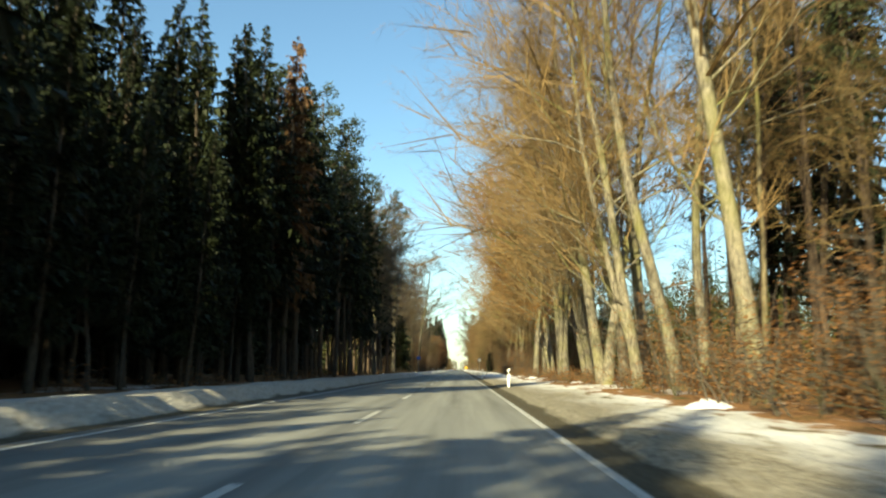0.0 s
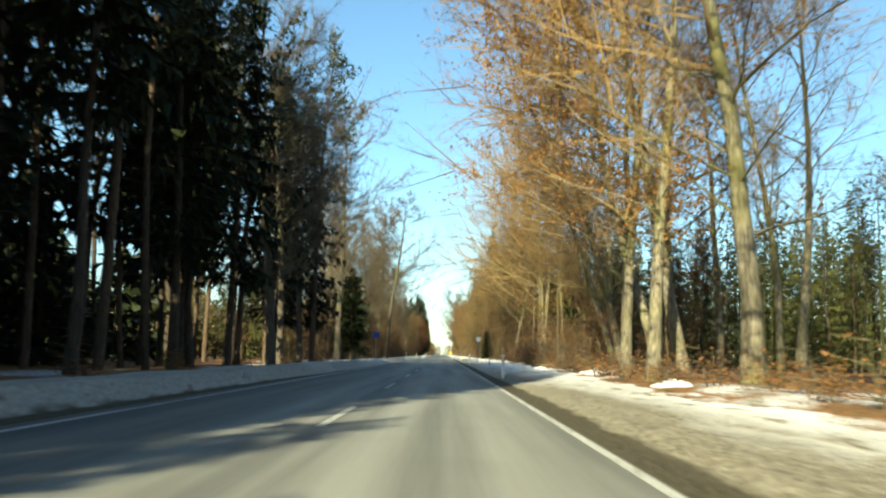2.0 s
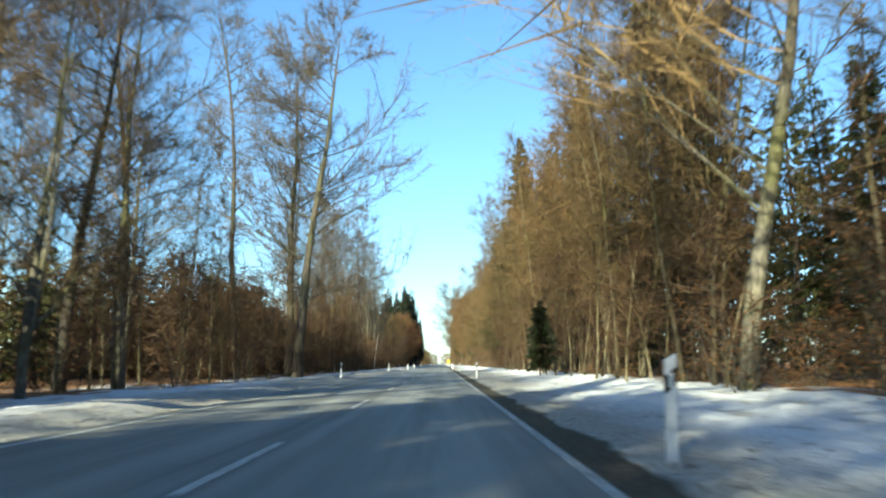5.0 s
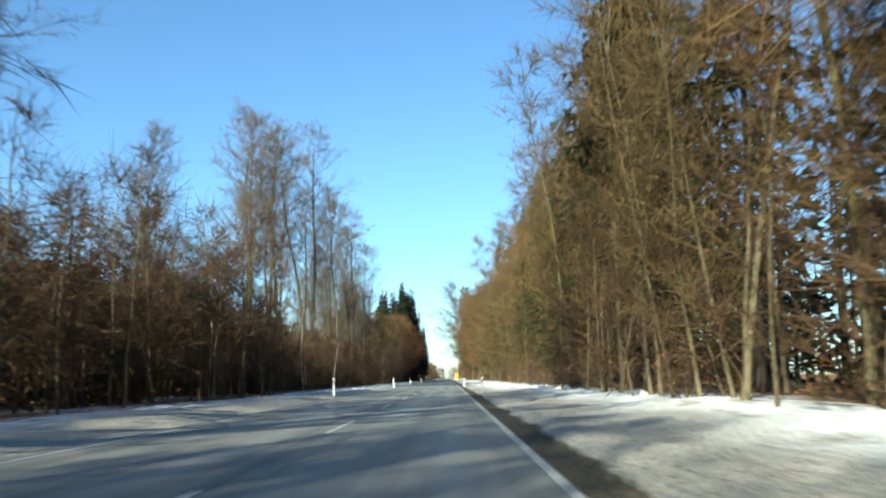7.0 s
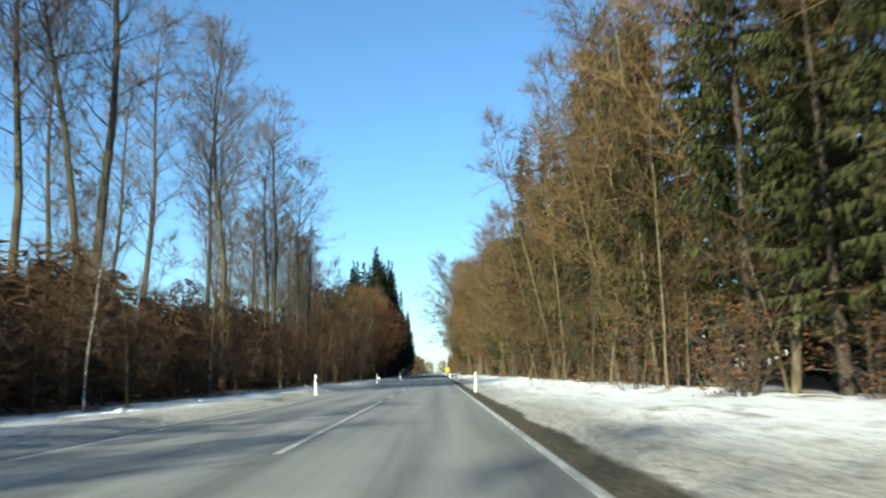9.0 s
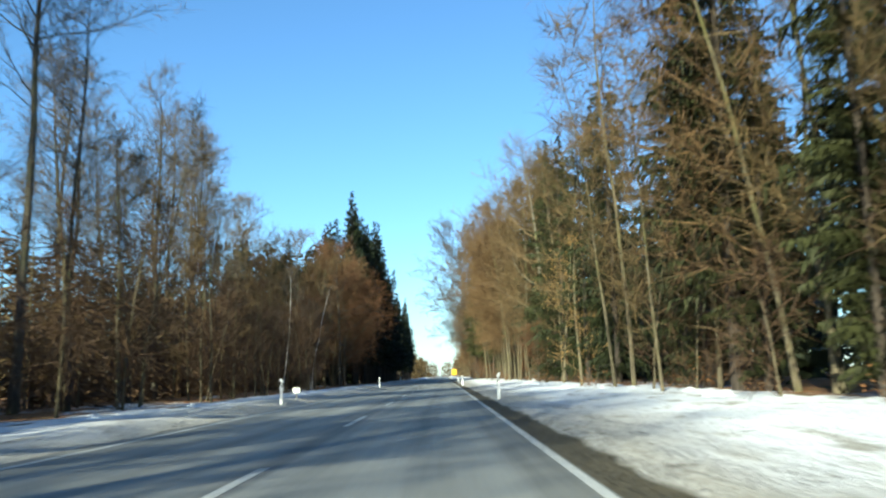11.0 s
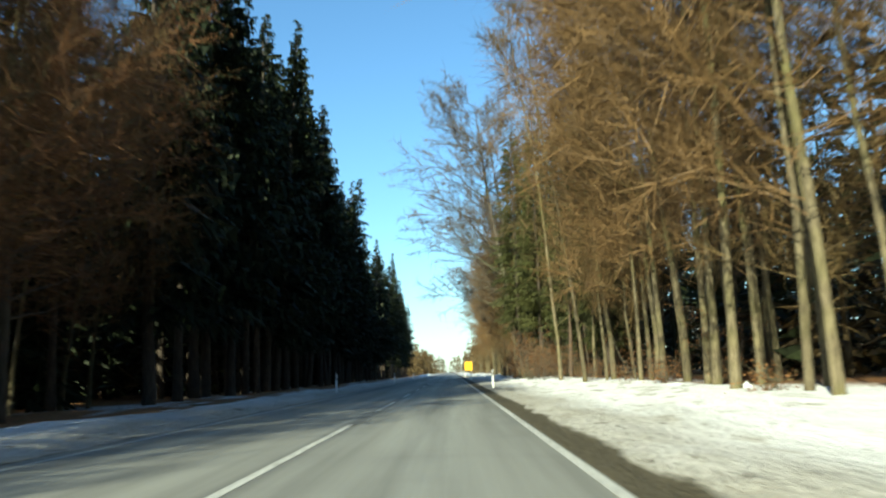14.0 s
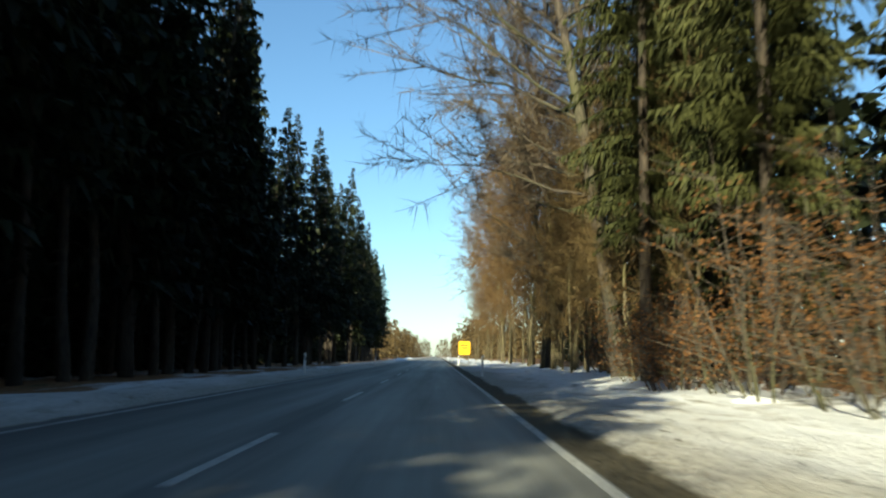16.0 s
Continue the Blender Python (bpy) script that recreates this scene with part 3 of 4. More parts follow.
KINDS = {
    "beech": [broadleaf(s, h, g, cf, 34, 7.2, 10, 23, BEECH_BARK, TWIG_GOLD, "beech_tree",
                        "tall leafless beech with smooth grey-green trunk and golden twigs", lean=0.05, forks=fk, rise=0.7, twig_w=0.0175, twig_len=1.4)
              for s, h, g, cf, fk in ((1, 26, 0.34, 0.18, 1), (2, 25, 0.27, 0.24, 2), (3, 27, 0.32, 0.20, 1), (4, 24, 0.25, 0.16, 2))],
    "edge": [broadleaf(s, h, g, cf, 42, 6.6, 11, 24, BEECH_BARK, TWIG_GOLD, "overhanging_beech_tree",
                       "tall leafless beech whose golden branches reach out over the verge", lean=0.04, forks=fk, rise=0.62, twig_w=0.017, twig_len=1.2, reach=0.75, cheap=True)
             for s, h, g, cf, fk in ((5, 26, 0.30, 0.22, 1), (6, 25, 0.26, 0.26, 2))],
    "amber": [broadleaf(7, 25, 0.27, 0.24, 40, 6.2, 9, 16, BEECH_BARK, TWIG_GOLD, "amber_leaved_beech_tree",
                        "tall beech keeping amber dry leaves in its crown", lean=0.04, rise=0.6, twig_w=0.02, twig_len=1.3, reach=0.6, cheap=True,
                        leaf_mat=LEAF_AMBER, leaves=3, leaf_size=0.16)],
    "slim": [broadleaf(s, h, g, cf, 30, 2.9, 5, 14, SLIM_BARK, TWIG_BROWN, "young_beech_tree",
                       "slender leafless beech with mossy trunk in dense stand", lean=0.03, rise=0.85, twig_w=0.028, twig_len=1.35, cheap=True)
             for s, h, g, cf in ((11, 20, 0.09, 0.20), (12, 18, 0.08, 0.15), (13, 22, 0.10, 0.28), (14, 16, 0.07, 0.10))],
    "fine": [broadleaf(s, h, g, cf, 36, 4.2, 6, 17, SLIM_BARK, TWIG_TAN, "fine_twigged_beech_tree",
                       "leafless beech with dense tan-brown crown of fine twigs", lean=0.025, rise=0.7, twig_w=0.028, twig_len=1.3, reach=0.35, cheap=True)
             for s, h, g, cf in ((15, 23, 0.14, 0.22), (16, 21, 0.12, 0.18), (17, 24, 0.15, 0.26))],
    "tall": [broadleaf(s, h, g, cf, 40, 4.4, 7, 18, DARK_BARK, TWIG_GREY, "bare_tree",
                       "very tall leafless tree with bare dark trunk and high crown", lean=0.012, rise=0.9, twig_w=0.020, twig_len=1.0)
             for s, h, g, cf in ((21, 30, 0.24, 0.40), (22, 28, 0.20, 0.46), (23, 29, 0.26, 0.34))],
    "spreading": [broadleaf(s, h, g, cf, 36, 8.0, 11, 40, DARK_BARK, TWIG_GREY, "spreading_beech_tree",
                            "large leafless tree with wide spreading dark limbs", lean=0.03, rise=0.5, twig_w=tw, twig_len=0.9)
                  for s, h, g, cf, tw in ((31, 27, 0.36, 0.20, 0.026), (32, 25, 0.27, 0.24, 0.030))],
    "birch": [broadleaf(s, h, g, cf, 26, 2.0, 4, 9, BIRCH_BARK, TWIG_GREY, "birch_tree",
                        "slim leafless birch with pale white trunk", lean=0.015, rise=1.1)
              for s, h, g, cf in ((41, 13, 0.075, 0.3), (42, 11, 0.06, 0.35))],
    "sapling": [broadleaf(s, h, g, 0.05, 22, 1.9, 2, 13, SLIM_BARK, TWIG_DARK, "sapling",
                          "brown leafless sapling in dense roadside thicket", lean=0.05, rise=1.0, twig_len=1.5, twig_w=0.028)
                for s, h, g in ((51, 8, 0.05), (52, 6.5, 0.045), (53, 9.5, 0.055), (54, 5, 0.04))],
    "leafy": [broadleaf(s, h, g, 0.16, 34, 5.0, 9, 20, DARK_BARK, TWIG_COPPER, "copper_beech_tree",
                        "beech keeping rust-brown dry leaves through winter", lean=0.03, rise=0.45, leaf_mat=LEAF_COPPER, leaves=1, leaf_size=0.10, twig_len=1.1)
              for s, h, g in ((61, 15, 0.17), (62, 12, 0.13))],
    "straw": [broadleaf(63, 10, 0.10, 0.10, 18, 2.4, 6, 5, SLIM_BARK, TWIG_GOLD, "straw_leaved_oak",
                        "young oak with straw-yellow dry leaves", lean=0.03, rise=0.5, leaf_mat=LEAF_STRAW, leaves=3, leaf_size=0.11)],
    "spruce": [spruce(s, h, g, cf, re, NEEDLE_SHADED, "spruce_tree", "tall dark green spruce with hanging boughs and bare lower trunk", fringe=5, fine=1.02, per=7, spire=0.95)
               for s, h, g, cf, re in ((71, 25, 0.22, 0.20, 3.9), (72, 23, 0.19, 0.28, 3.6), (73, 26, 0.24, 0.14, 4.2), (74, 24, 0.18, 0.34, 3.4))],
    "skirted": [spruce(s, h, g, 0.04, re, NEEDLE_DEEP, "skirted_spruce_tree", "deep green spruce with boughs down to the ground", gap=0.42, per=9, fringe=22, dead=False, fine=0.27, short=0.72)
                for s, h, g, re in ((81, 22, 0.20, 3.4), (82, 19, 0.17, 3.0))],
    "midspruce": [spruce(s, h, g, 0.06, re, NEEDLE_SUNLIT, "half_grown_spruce_tree", "half-grown green spruce at the back of a clearing", gap=0.50, per=8, fringe=8, dead=False, fine=0.55, short=0.8, spire=0.9)
                  for s, h, g, re in ((91, 15, 0.14, 2.4), (92, 13, 0.12, 2.2), (93, 16.5, 0.15, 2.3))],
    "bushy": [spruce(94, 11.5, 0.15, 0.14, 3.1, NEEDLE_SHADED, "young_spruce_tree", "young dark green spruce with dense ragged boughs", gap=0.26, per=10, fringe=10, dead=False, fine=0.8)],
    "green": [spruce(s, h, 0.2, cf, re, NEEDLE_SUNLIT, "sunlit_spruce_tree", "tall sunlit yellow-green spruce with long hanging boughs", gap=0.40, per=9, fringe=22, fine=0.28, short=0.75)
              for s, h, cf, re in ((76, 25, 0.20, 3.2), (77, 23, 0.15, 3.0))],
    "olive": [spruce(s, h, 0.2, cf, re, NEEDLE_OLIVE, "olive_spruce_tree", "tall spruce with dense dark olive boughs among bare beeches", gap=0.45, per=8, fringe=13, fine=0.42, short=0.8)
              for s, h, cf, re in ((78, 25, 0.10, 3.0), (79, 23, 0.06, 2.8))],
    "rusty": [spruce(75, 24, 0.2, 0.22, 2.6, NEEDLE_RUST, "browned_spruce_tree", "tall spruce with dry reddish-brown needles", fringe=5, fine=1.1)],
    "pine": [pine(s, h, g, cf, re, "pine_tree", "tall pine with long bare trunk and high dark crown", 44, 40)
             for s, h, g, cf, re in ((101, 25, 0.18, 0.50, 2.6), (102, 23, 0.15, 0.55, 2.2), (103, 26, 0.19, 0.46, 2.8))],
    "shrub": [shrub(s, h, sp, 8, 12, LEAF_RUST, "beech_shrub", "low beech bush full of rust-brown dry leaves")
              for s, h, sp in ((111, 3.6, 2.6), (112, 2.6, 2.2), (113, 4.6, 2.8))],
}
GROUPS = {"beech": "roadside beeches", "slim": "stand of young beeches", "edge": "roadside beeches", "amber": "roadside beeches", "fine": "stand of fine-twigged beeches", "tall": "tall bare trees", "birch": "birches",
          "sapling": "thicket of saplings", "spruce": "dark spruces", "skirted": "green spruces", "olive": "olive spruces", "midspruce": "half-grown spruces",
          "pine": "pines", "shrub": "rust-brown bushes"}
USED = {k: 0 for k in KINDS}
PICK = random.Random(7)


def floor_at(x, y):
    """Height of the ground under the trees and verges."""
    early = 1.0 - min(1.0, max(0.0, (y - 120.0) / 60.0))
    if -3.95 < x < 3.55:
        return -0.05
    if x > 0:
        z = -0.012 + 0.08 * min(1.0, max(0.0, (x - 4.1) / 0.35)) + 0.30 * min(1.0, max(0.0, (x - 6.0) / 5.0))
        rough = min(1.0, max(0.0, (x - 4.1) / 1.0))
    else:
        a = -x
        crest = 0.17 + 0.24 * early
        up = min(1.0, max(0.0, (a - 4.0 - 0.3 * early) / (1.1 - 0.75 * early)))
        down = min(1.0, max(0.0, (a - 5.6) / 3.0))
        z = -0.03 + crest * (up * up * (3 - 2 * up)) - (crest - 0.10) * down * down * (3 - 2 * down)
        rough = up
    z += rough * (0.10 * noise.noise((x * 0.35, y * 0.22, 3.0)) + 0.05 * noise.noise((x * 1.3, y * 0.9, 9.0)))
    far = max(0.0, abs(x) - 11.0)
    return z + 0.16 * min(1.0, far / 6.0) * noise.noise((x * 0.12, y * 0.12, 5.0))


def place(kind, x, y, size=1.0, which=None, lean_x=0.0, lean_y=0.0, turn=None, label=""):
    """Stands a tree of that kind at x, y."""
    pool = KINDS[kind]
    i = PICK.randrange(len(pool)) if which is None else which
    if USED[kind] < len(pool) and which is None:
        i = USED[kind]
    spin = pose(x, y, floor_at(x, y), lean_y, lean_x) @ pose(0, 0, 0, 0, 0, PICK.uniform(0, 360) if turn is None else turn)
    spin = spin @ Matrix.Diagonal((size, size, size * PICK.uniform(0.95, 1.06), 1))
    first = pool[i]
    if first.get("placed"):
        s = first.scale
        ob = copy_thing(first, spin @ Matrix.Diagonal((1 / s[0], 1 / s[1], 1 / s[2], 1)))
    else:
        first.matrix_basis = spin
        first["placed"] = 1
        ob = first
    USED[kind] += 1
    if kind in GROUPS:
        tagged(ob, group=GROUPS[kind])
    if label:
        tagged(ob, label)
    return ob


def stand(kinds, y0, y1, step, x0, x1, lo=0.85, hi=1.12, lean=2.0, face=None, dip=(0, 0, 1)):
    """Scatters trees of the kinds (cycled at random) along the road from y0 to y1, x0 to x1 from its middle; lower within the dip."""
    y = y0 + PICK.uniform(0, step)
    while y < y1:
        place(PICK.choice(kinds), PICK.uniform(x0, x1), y, PICK.uniform(lo, hi) * (dip[2] if dip[0] < y < dip[1] else 1), None, PICK.gauss(0, lean), PICK.gauss(0, lean),
              None if face is None else face + PICK.uniform(-35, 35))
        y += step * PICK.uniform(0.6, 1.4)


def brush_row(y0, y1, step, x0, x1, lo=0.85, hi=1.12):
    """Notes down knee-high brush along the road, to be grown as one undergrowth."""
    y = y0 + PICK.uniform(0, step)
    while y < y1:
        BRUSH_AT.append((PICK.uniform(x0, x1), y, PICK.uniform(lo, hi), PICK.uniform(0, 6.28)))
        y += step * PICK.uniform(0.6, 1.4)


def undergrowth():
    """All the brush as one uncountable growth, twigs and leaves."""
    verts, faces, slot = [], [], []
    for which in (0, 1):
        for k, (x, y, s, w) in enumerate(BRUSH_AT):
            shape = BRUSH[k % 2][which]
            p = np.array(shape.v) * s
            c, q = math.cos(w), math.sin(w)
            p = np.stack((p[:, 0] * c - p[:, 1] * q + x, p[:, 0] * q + p[:, 1] * c + y, p[:, 2] + floor_at(x, y)), 1)
            n = len(verts)
            verts += [tuple(v) for v in p]
            faces += [tuple(n + i for i in f) for f in shape.f]
            slot += [which] * len(shape.f)
    me = bpy.data.meshes.new("undergrowth")
    me.from_pydata(verts, [], faces)
    me.materials.append(DARK_BARK)
    me.materials.append(LEAF_RUST)
    me.polygons.foreach_set("material_index", slot)
    me.update()
    tagged(new("undergrowth", me), "knee-high brown brush with dry leaves along the wood's edge", "undergrowth", kind="stuff")


# ---- ground and road ----
def ground_sheet():
    xs = [-2200, -900, -400, -200, -120, -80, -55, -40, -30, -24, -20, -17.5, -15.5, -14]
    xs += list(np.arange(-13, -3.8, 0.36)) + [-3.97, -3.9, -2, 0, 2, 3.5, 3.62, 3.86] + list(np.arange(4.1, 13.5, 0.38))
    xs += [14, 15.5, 17.5, 20, 24, 30, 40, 55, 80, 120, 200, 400, 900, 2200]
    ys = [-900, -400, -200, -120, -80] + list(np.arange(-40, 480, 1.1)) + list(np.arange(480, 660, 1.5)) + list(range(660, 1000, 12)) + [1100, 1300, 1700, 2400, 3500]
    s = Shape()
    for y in ys:
        for x in xs:
            s.v.append((float(x), float(y), floor_at(float(x), float(y))))
    n = len(xs)
    for j in range(len(ys) - 1):
        for i in range(n - 1):
            a = j * n + i
            s.f.append((a, a + 1, a + n + 1, a + n))
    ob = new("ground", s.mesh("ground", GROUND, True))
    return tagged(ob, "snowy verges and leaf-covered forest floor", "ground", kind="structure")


ground_sheet()

road_s = Shape()
RY = [-120, -60, 0] + list(range(20, 1000, 20)) + [1400, 2000]
RX = [-3.86, -3.5, -1.75, 0, 1.75, 3.5, 3.595]
for y in RY:
    for x in RX:
        road_s.v.append((x, y, 0.012 * (1 - abs(x) / 3.9)))
for j in range(len(RY) - 1):
    for i in range(len(RX) - 1):
        a = j * len(RX) + i
        road_s.f.append((a, a + 1, a + 1 + len(RX), a + len(RX)))
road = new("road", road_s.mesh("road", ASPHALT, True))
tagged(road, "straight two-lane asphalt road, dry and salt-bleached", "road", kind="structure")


def painted(name, x0, x1, y0, y1, label):
    s = Shape()
    n = max(1, int((y1 - y0) / 20))
    z = 0.012 * (1 - abs((x0 + x1) / 2) / 3.9)
    for i in range(n):
        s.box(x0, y0 + (y1 - y0) * i / n, z - 0.004, x1, y0 + (y1 - y0) * (i + 1) / n, z + 0.004)
    return part(name, s, PAINT, road, label)


painted("edge_line", 3.45, 3.56, -100, 900, "worn white solid edge line")
painted("edge_line", -3.57, -3.45, -100, 900, "worn white solid edge line")
DASHES = [82.2, 95.3, 108.6, 122.1, 135.5, 149, 162.4, 175.8, 189.2, 202.9, 216.1, 229.5, 242.6, 255.8, 293.5,
          307.7, 320, 333, 346, 358.5, 371.2, 384.1, 397.6]
dash_s = Shape()
dash_s.box(-0.06, 0, 0.008, 0.06, 4.6, 0.016)
dash_me = dash_s.mesh("centre_dash", PAINT)
for y in [82.2 - 13.2 * k for k in range(1, 10)] + DASHES + [451.0, 463.8, 476.6, 489.5, 502.5, 515.5, 528.5, 541.5, 554.5]:
    d = new("centre_dash", dash_me)
    d.parent, d.location = road, (0, y, 0)
for y0, y1 in ((268.2, 289.0), (405.6, 418.0), (424.6, 431.5), (437.6, 443.2)):
    painted("centre_line", -0.06, 0.06, y0, y1, "long white warning line")


# ---- roadside furniture ----
def delineator(facing):
    """White plastic post with a slanted top, a slanted black band and a reflector."""
    root = tagged(new("delineator_post"), "white plastic roadside delineator post with black band", "post", "delineator posts")
    body = Shape()
    prof = [(-0.06, -0.045), (0.06, -0.045), (0.045, 0.05), (-0.045, 0.05)]
    for z0, z1, slant in ((-0.25, 0.70, 0.05), (0.885, 1.02, 0.04)):
        n = len(body.v)
        for z, sl in ((z0, 0.0 if z0 < 0 else 0.05), (z1, slant)):
            body.v += [(x, y, z + sl * facing * x / 0.06) for x, y in prof]
        body.f += [(n + i, n + (i + 1) % 4, n + 4 + (i + 1) % 4, n + 4 + i) for i in range(4)] + [(n + 4, n + 5, n + 6, n + 7), (n + 3, n + 2, n + 1, n)]
    part("body", body, POST_WHITE, root)
    band = Shape()
    n = 0
    for z, sl in ((0.70, 0.05), (0.885, 0.05)):
        band.v += [(x * 0.99, y * 0.99, z + sl * facing * x / 0.06) for x, y in prof]
    band.f += [(i, (i + 1) % 4, 4 + (i + 1) % 4, 4 + i) for i in range(4)]
    b = part("band", band, POST_BLACK, root, "black slanted band")
    r = Shape()
    r.box(-0.022, -0.054, 0.72, 0.022, -0.046, 0.87)
    part("reflector", r, REFLECTOR, b, "pale rectangular reflector")
    return root


POSTS = [(4.42, -1.5), (4.64, 48.6), (4.35, 95.8), (4.42, 150.8), (4.42, 199.4), (4.34, 251.4), (4.06, 301.6), (4.38, 349.8), (4.10, 403.2), (4.52, 450.1), (4.4, 500.5), (4.4, 550), (4.4, 600), (4.4, 650),
         (-4.62, 199.4), (-4.62, 251.4), (-4.28, 301.6), (-4.55, 349.8), (-4.25, 400.5), (-4.62, 450.1), (-4.6, 500.5), (-4.6, 550), (-4.6, 600), (-4.6, 650)]
first_post = {}
for px, y in POSTS:
    side = 1 if px > 0 else -1
    m = pose(px, y, floor_at(px, y) + 0.01, PICK.gauss(0, 1.2), PICK.gauss(0, 1.5), 0)
    if side in first_post:
        copy_thing(first_post[side], m)
    else:
        first_post[side] = delineator(side)
        first_post[side].matrix_basis = m


def road_sign(name, x, y, z0, w, h, face, label, posts=1, back=SIGN_BACK, turn=0.0, bars=(), cut=0.1):
    root = tagged(new(name), label, "road sign")
    root.matrix_basis = pose(x, y, floor_at(x, y), 0, 0, turn)
    for k in range(posts):
        p = Shape()
        px = 0.0 if posts == 1 else (-0.35 + 0.7 * k) * w
        p.tube([(px, 0.03, -0.3), (px, 0.03, z0 + h - 0.05)], [0.03, 0.03], 10, True)
        part("pole", p, STEEL, root, smooth=False)
    plate = Shape()
    c = min(w, h) * 0.1
    k = w * cut
    out = [(-w / 2 + k, 0), (w / 2 - k, 0), (w / 2, k), (w / 2, h - c), (w / 2 - c, h), (-w / 2 + c, h), (-w / 2, h - c), (-w / 2, k)]
    plate.v = [(a, yy, z0 + b) for yy in (-0.012, -0.004) for a, b in out]
    plate.f = [tuple(range(8)), tuple(reversed(range(8, 16)))] + [(i, 8 + i, 8 + (i + 1) % 8, (i + 1) % 8) for i in range(8)]
    pl = part("plate", plate, face, root)
    bk = Shape()
    bk.box(-w / 2 + 0.01, -0.003, z0 + k, w / 2 - 0.01, 0.006, z0 + h - 0.01)
    part("backing", bk, back, root)
    for bx, bz, bw, bh in bars:
        s = Shape()
        s.box(bx * w - bw * w / 2, -0.018, z0 + bz * h - bh * h / 2, bx * w + bw * w / 2, -0.013, z0 + bz * h + bh * h / 2)
        part("marking", s, POST_BLACK, pl, "black bar")
    return root


road_sign("pale_sign", 4.95, 140.5, 2.30, 0.44, 0.50, SIGN_WHITE, "pale sign with cut lower corners on a thin steel pole", cut=0.3)
road_sign("blue_sign", -5.05, 141.0, 2.15, 0.62, 0.55, SIGN_BLUE, "small blue rectangular sign on a steel pole", back=SIGN_BACK)
road_sign("yellow_direction_sign", 5.2, 556, 1.15, 1.35, 1.55, SIGN_YELLOW, "yellow direction sign on two posts at the roadside", posts=2,
          bars=((0, 0.70, 0.62, 0.07), (0, 0.50, 0.55, 0.07), (0, 0.28, 0.62, 0.06)))
road_sign("kilometre_plate", -4.75, 354.6, 0.30, 0.34, 0.24, SIGN_WHITE, "small white kilometre plate low on a post in the snow",
          bars=((0.12, 0.5, 0.14, 0.5),))


def wooden_stake(x, y, h, lean):
    s = Shape()
    s.tube([(0, 0, -0.3), (0.01, 0, h * 0.5), (0.0, 0.01, h - 0.06), (0, 0, h)], [0.05, 0.046, 0.042, 0.012], 7, True)
    ob = new("wooden_stake", s.mesh("wooden_stake", LOG))
    ob.matrix_basis = pose(x, y, floor_at(x, y), 0, lean, 0)
    return tagged(ob, "short brown wooden stake standing in the snowy verge", "stake")


wooden_stake(6.2, 143.0, 1.35, 2)


def snow_mound(x, y, r, h, seed):
    rs = random.Random(seed)
    s = Shape()
    n, rings = 26, 9
    for k in range(rings + 1):
        u = k / rings
        for i in range(n):
            w = 2 * math.pi * i / n
            q = 1 + 0.28 * noise.noise((math.cos(w) * 1.3 + seed, math.sin(w) * 1.3, u * 1.5))
            s.v.append((r * u * q * math.cos(w), 1.6 * r * u * q * math.sin(w), 0.6 * h * math.cos(u * math.pi / 2) * (0.75 + 0.7 * noise.noise((2.2 * u * math.cos(w) + seed, 2.2 * u * math.sin(w), 1.0)) + 0.75 * noise.noise((6 * u * math.cos(w), 6 * u * math.sin(w), seed))) - 0.05 * u))
    for k in range(rings):
        for i in range(n):
            s.f.append((k * n + i, (k + 1) * n + i, (k + 1) * n + (i + 1) % n, k * n + (i + 1) % n))
    ob = new("snow_mound", s.mesh("snow_mound", SNOW, True))
    ob.location = (x, y, floor_at(x, y) - 0.06)
    return tagged(ob, "lumpy pile of old ploughed snow on the verge", "snow", "ploughed snow mounds")


for k, (x, y, r, h) in enumerate(((8.3, 22, 0.9, 0.45), (9.6, 56, 0.7, 0.3), (8.9, 84, 0.8, 0.4), (9.4, 101, 1.2, 0.55), (10.2, 104.5, 0.9, 0.45), (8.4, 118, 0.9, 0.35),
                                  (-6.8, 128, 0.8, 0.3), (-6.4, 141, 0.7, 0.28), (-6.6, 152, 0.6, 0.22), (9.8, 214, 0.9, 0.3), (10.4, 258, 1.0, 0.4), (9.6, 376, 0.8, 0.3),
                                  (10.4, 392, 0.9, 0.35), (-6.6, 372, 0.6, 0.22), (-6.5, 281, 0.7, 0.22), (5.6, 585, 1.2, 0.6), (6.3, 552, 1.2, 0.5), (-5.9, 640, 1.6, 0.7), (-6.2, 700, 1.8, 0.8))):
    snow_mound(x, y, r, h, k)
LUMPS = random.Random(21)
for k in range(44):
    y = 186 + 7.2 * k + LUMPS.uniform(-3, 3)
    snow_mound(LUMPS.uniform(8.4, 10.6), y, LUMPS.uniform(0.35, 0.8), LUMPS.uniform(0.16, 0.36), 40 + k)
for k in range(26):
    y = 118 + 11.5 * k + LUMPS.uniform(-4, 4)
    snow_mound(LUMPS.uniform(-8.6, -6.4), y, LUMPS.uniform(0.3, 0.6), LUMPS.uniform(0.14, 0.3), 90 + k)


def felled_log(x, y, length, r, turn):
    rs = np.random.RandomState(int(y))
    s = Shape()
    pts = bent(rs, np.array((-length / 2, 0, 0)), np.array((1.0, 0, 0)), length, 5, 0.03, 0.0)
    s.tube(pts, [r, r * 0.97, r * 0.93, r * 0.9, r * 0.86, r * 0.82], 10, True)
    ob = new("felled_log", s.mesh("felled_log", LOG, True))
    ob.matrix_basis = pose(x, y, floor_at(x, y) + r * 0.8, 0, 0, turn)
    return tagged(ob, "felled tree trunk lying by the wood", "log")


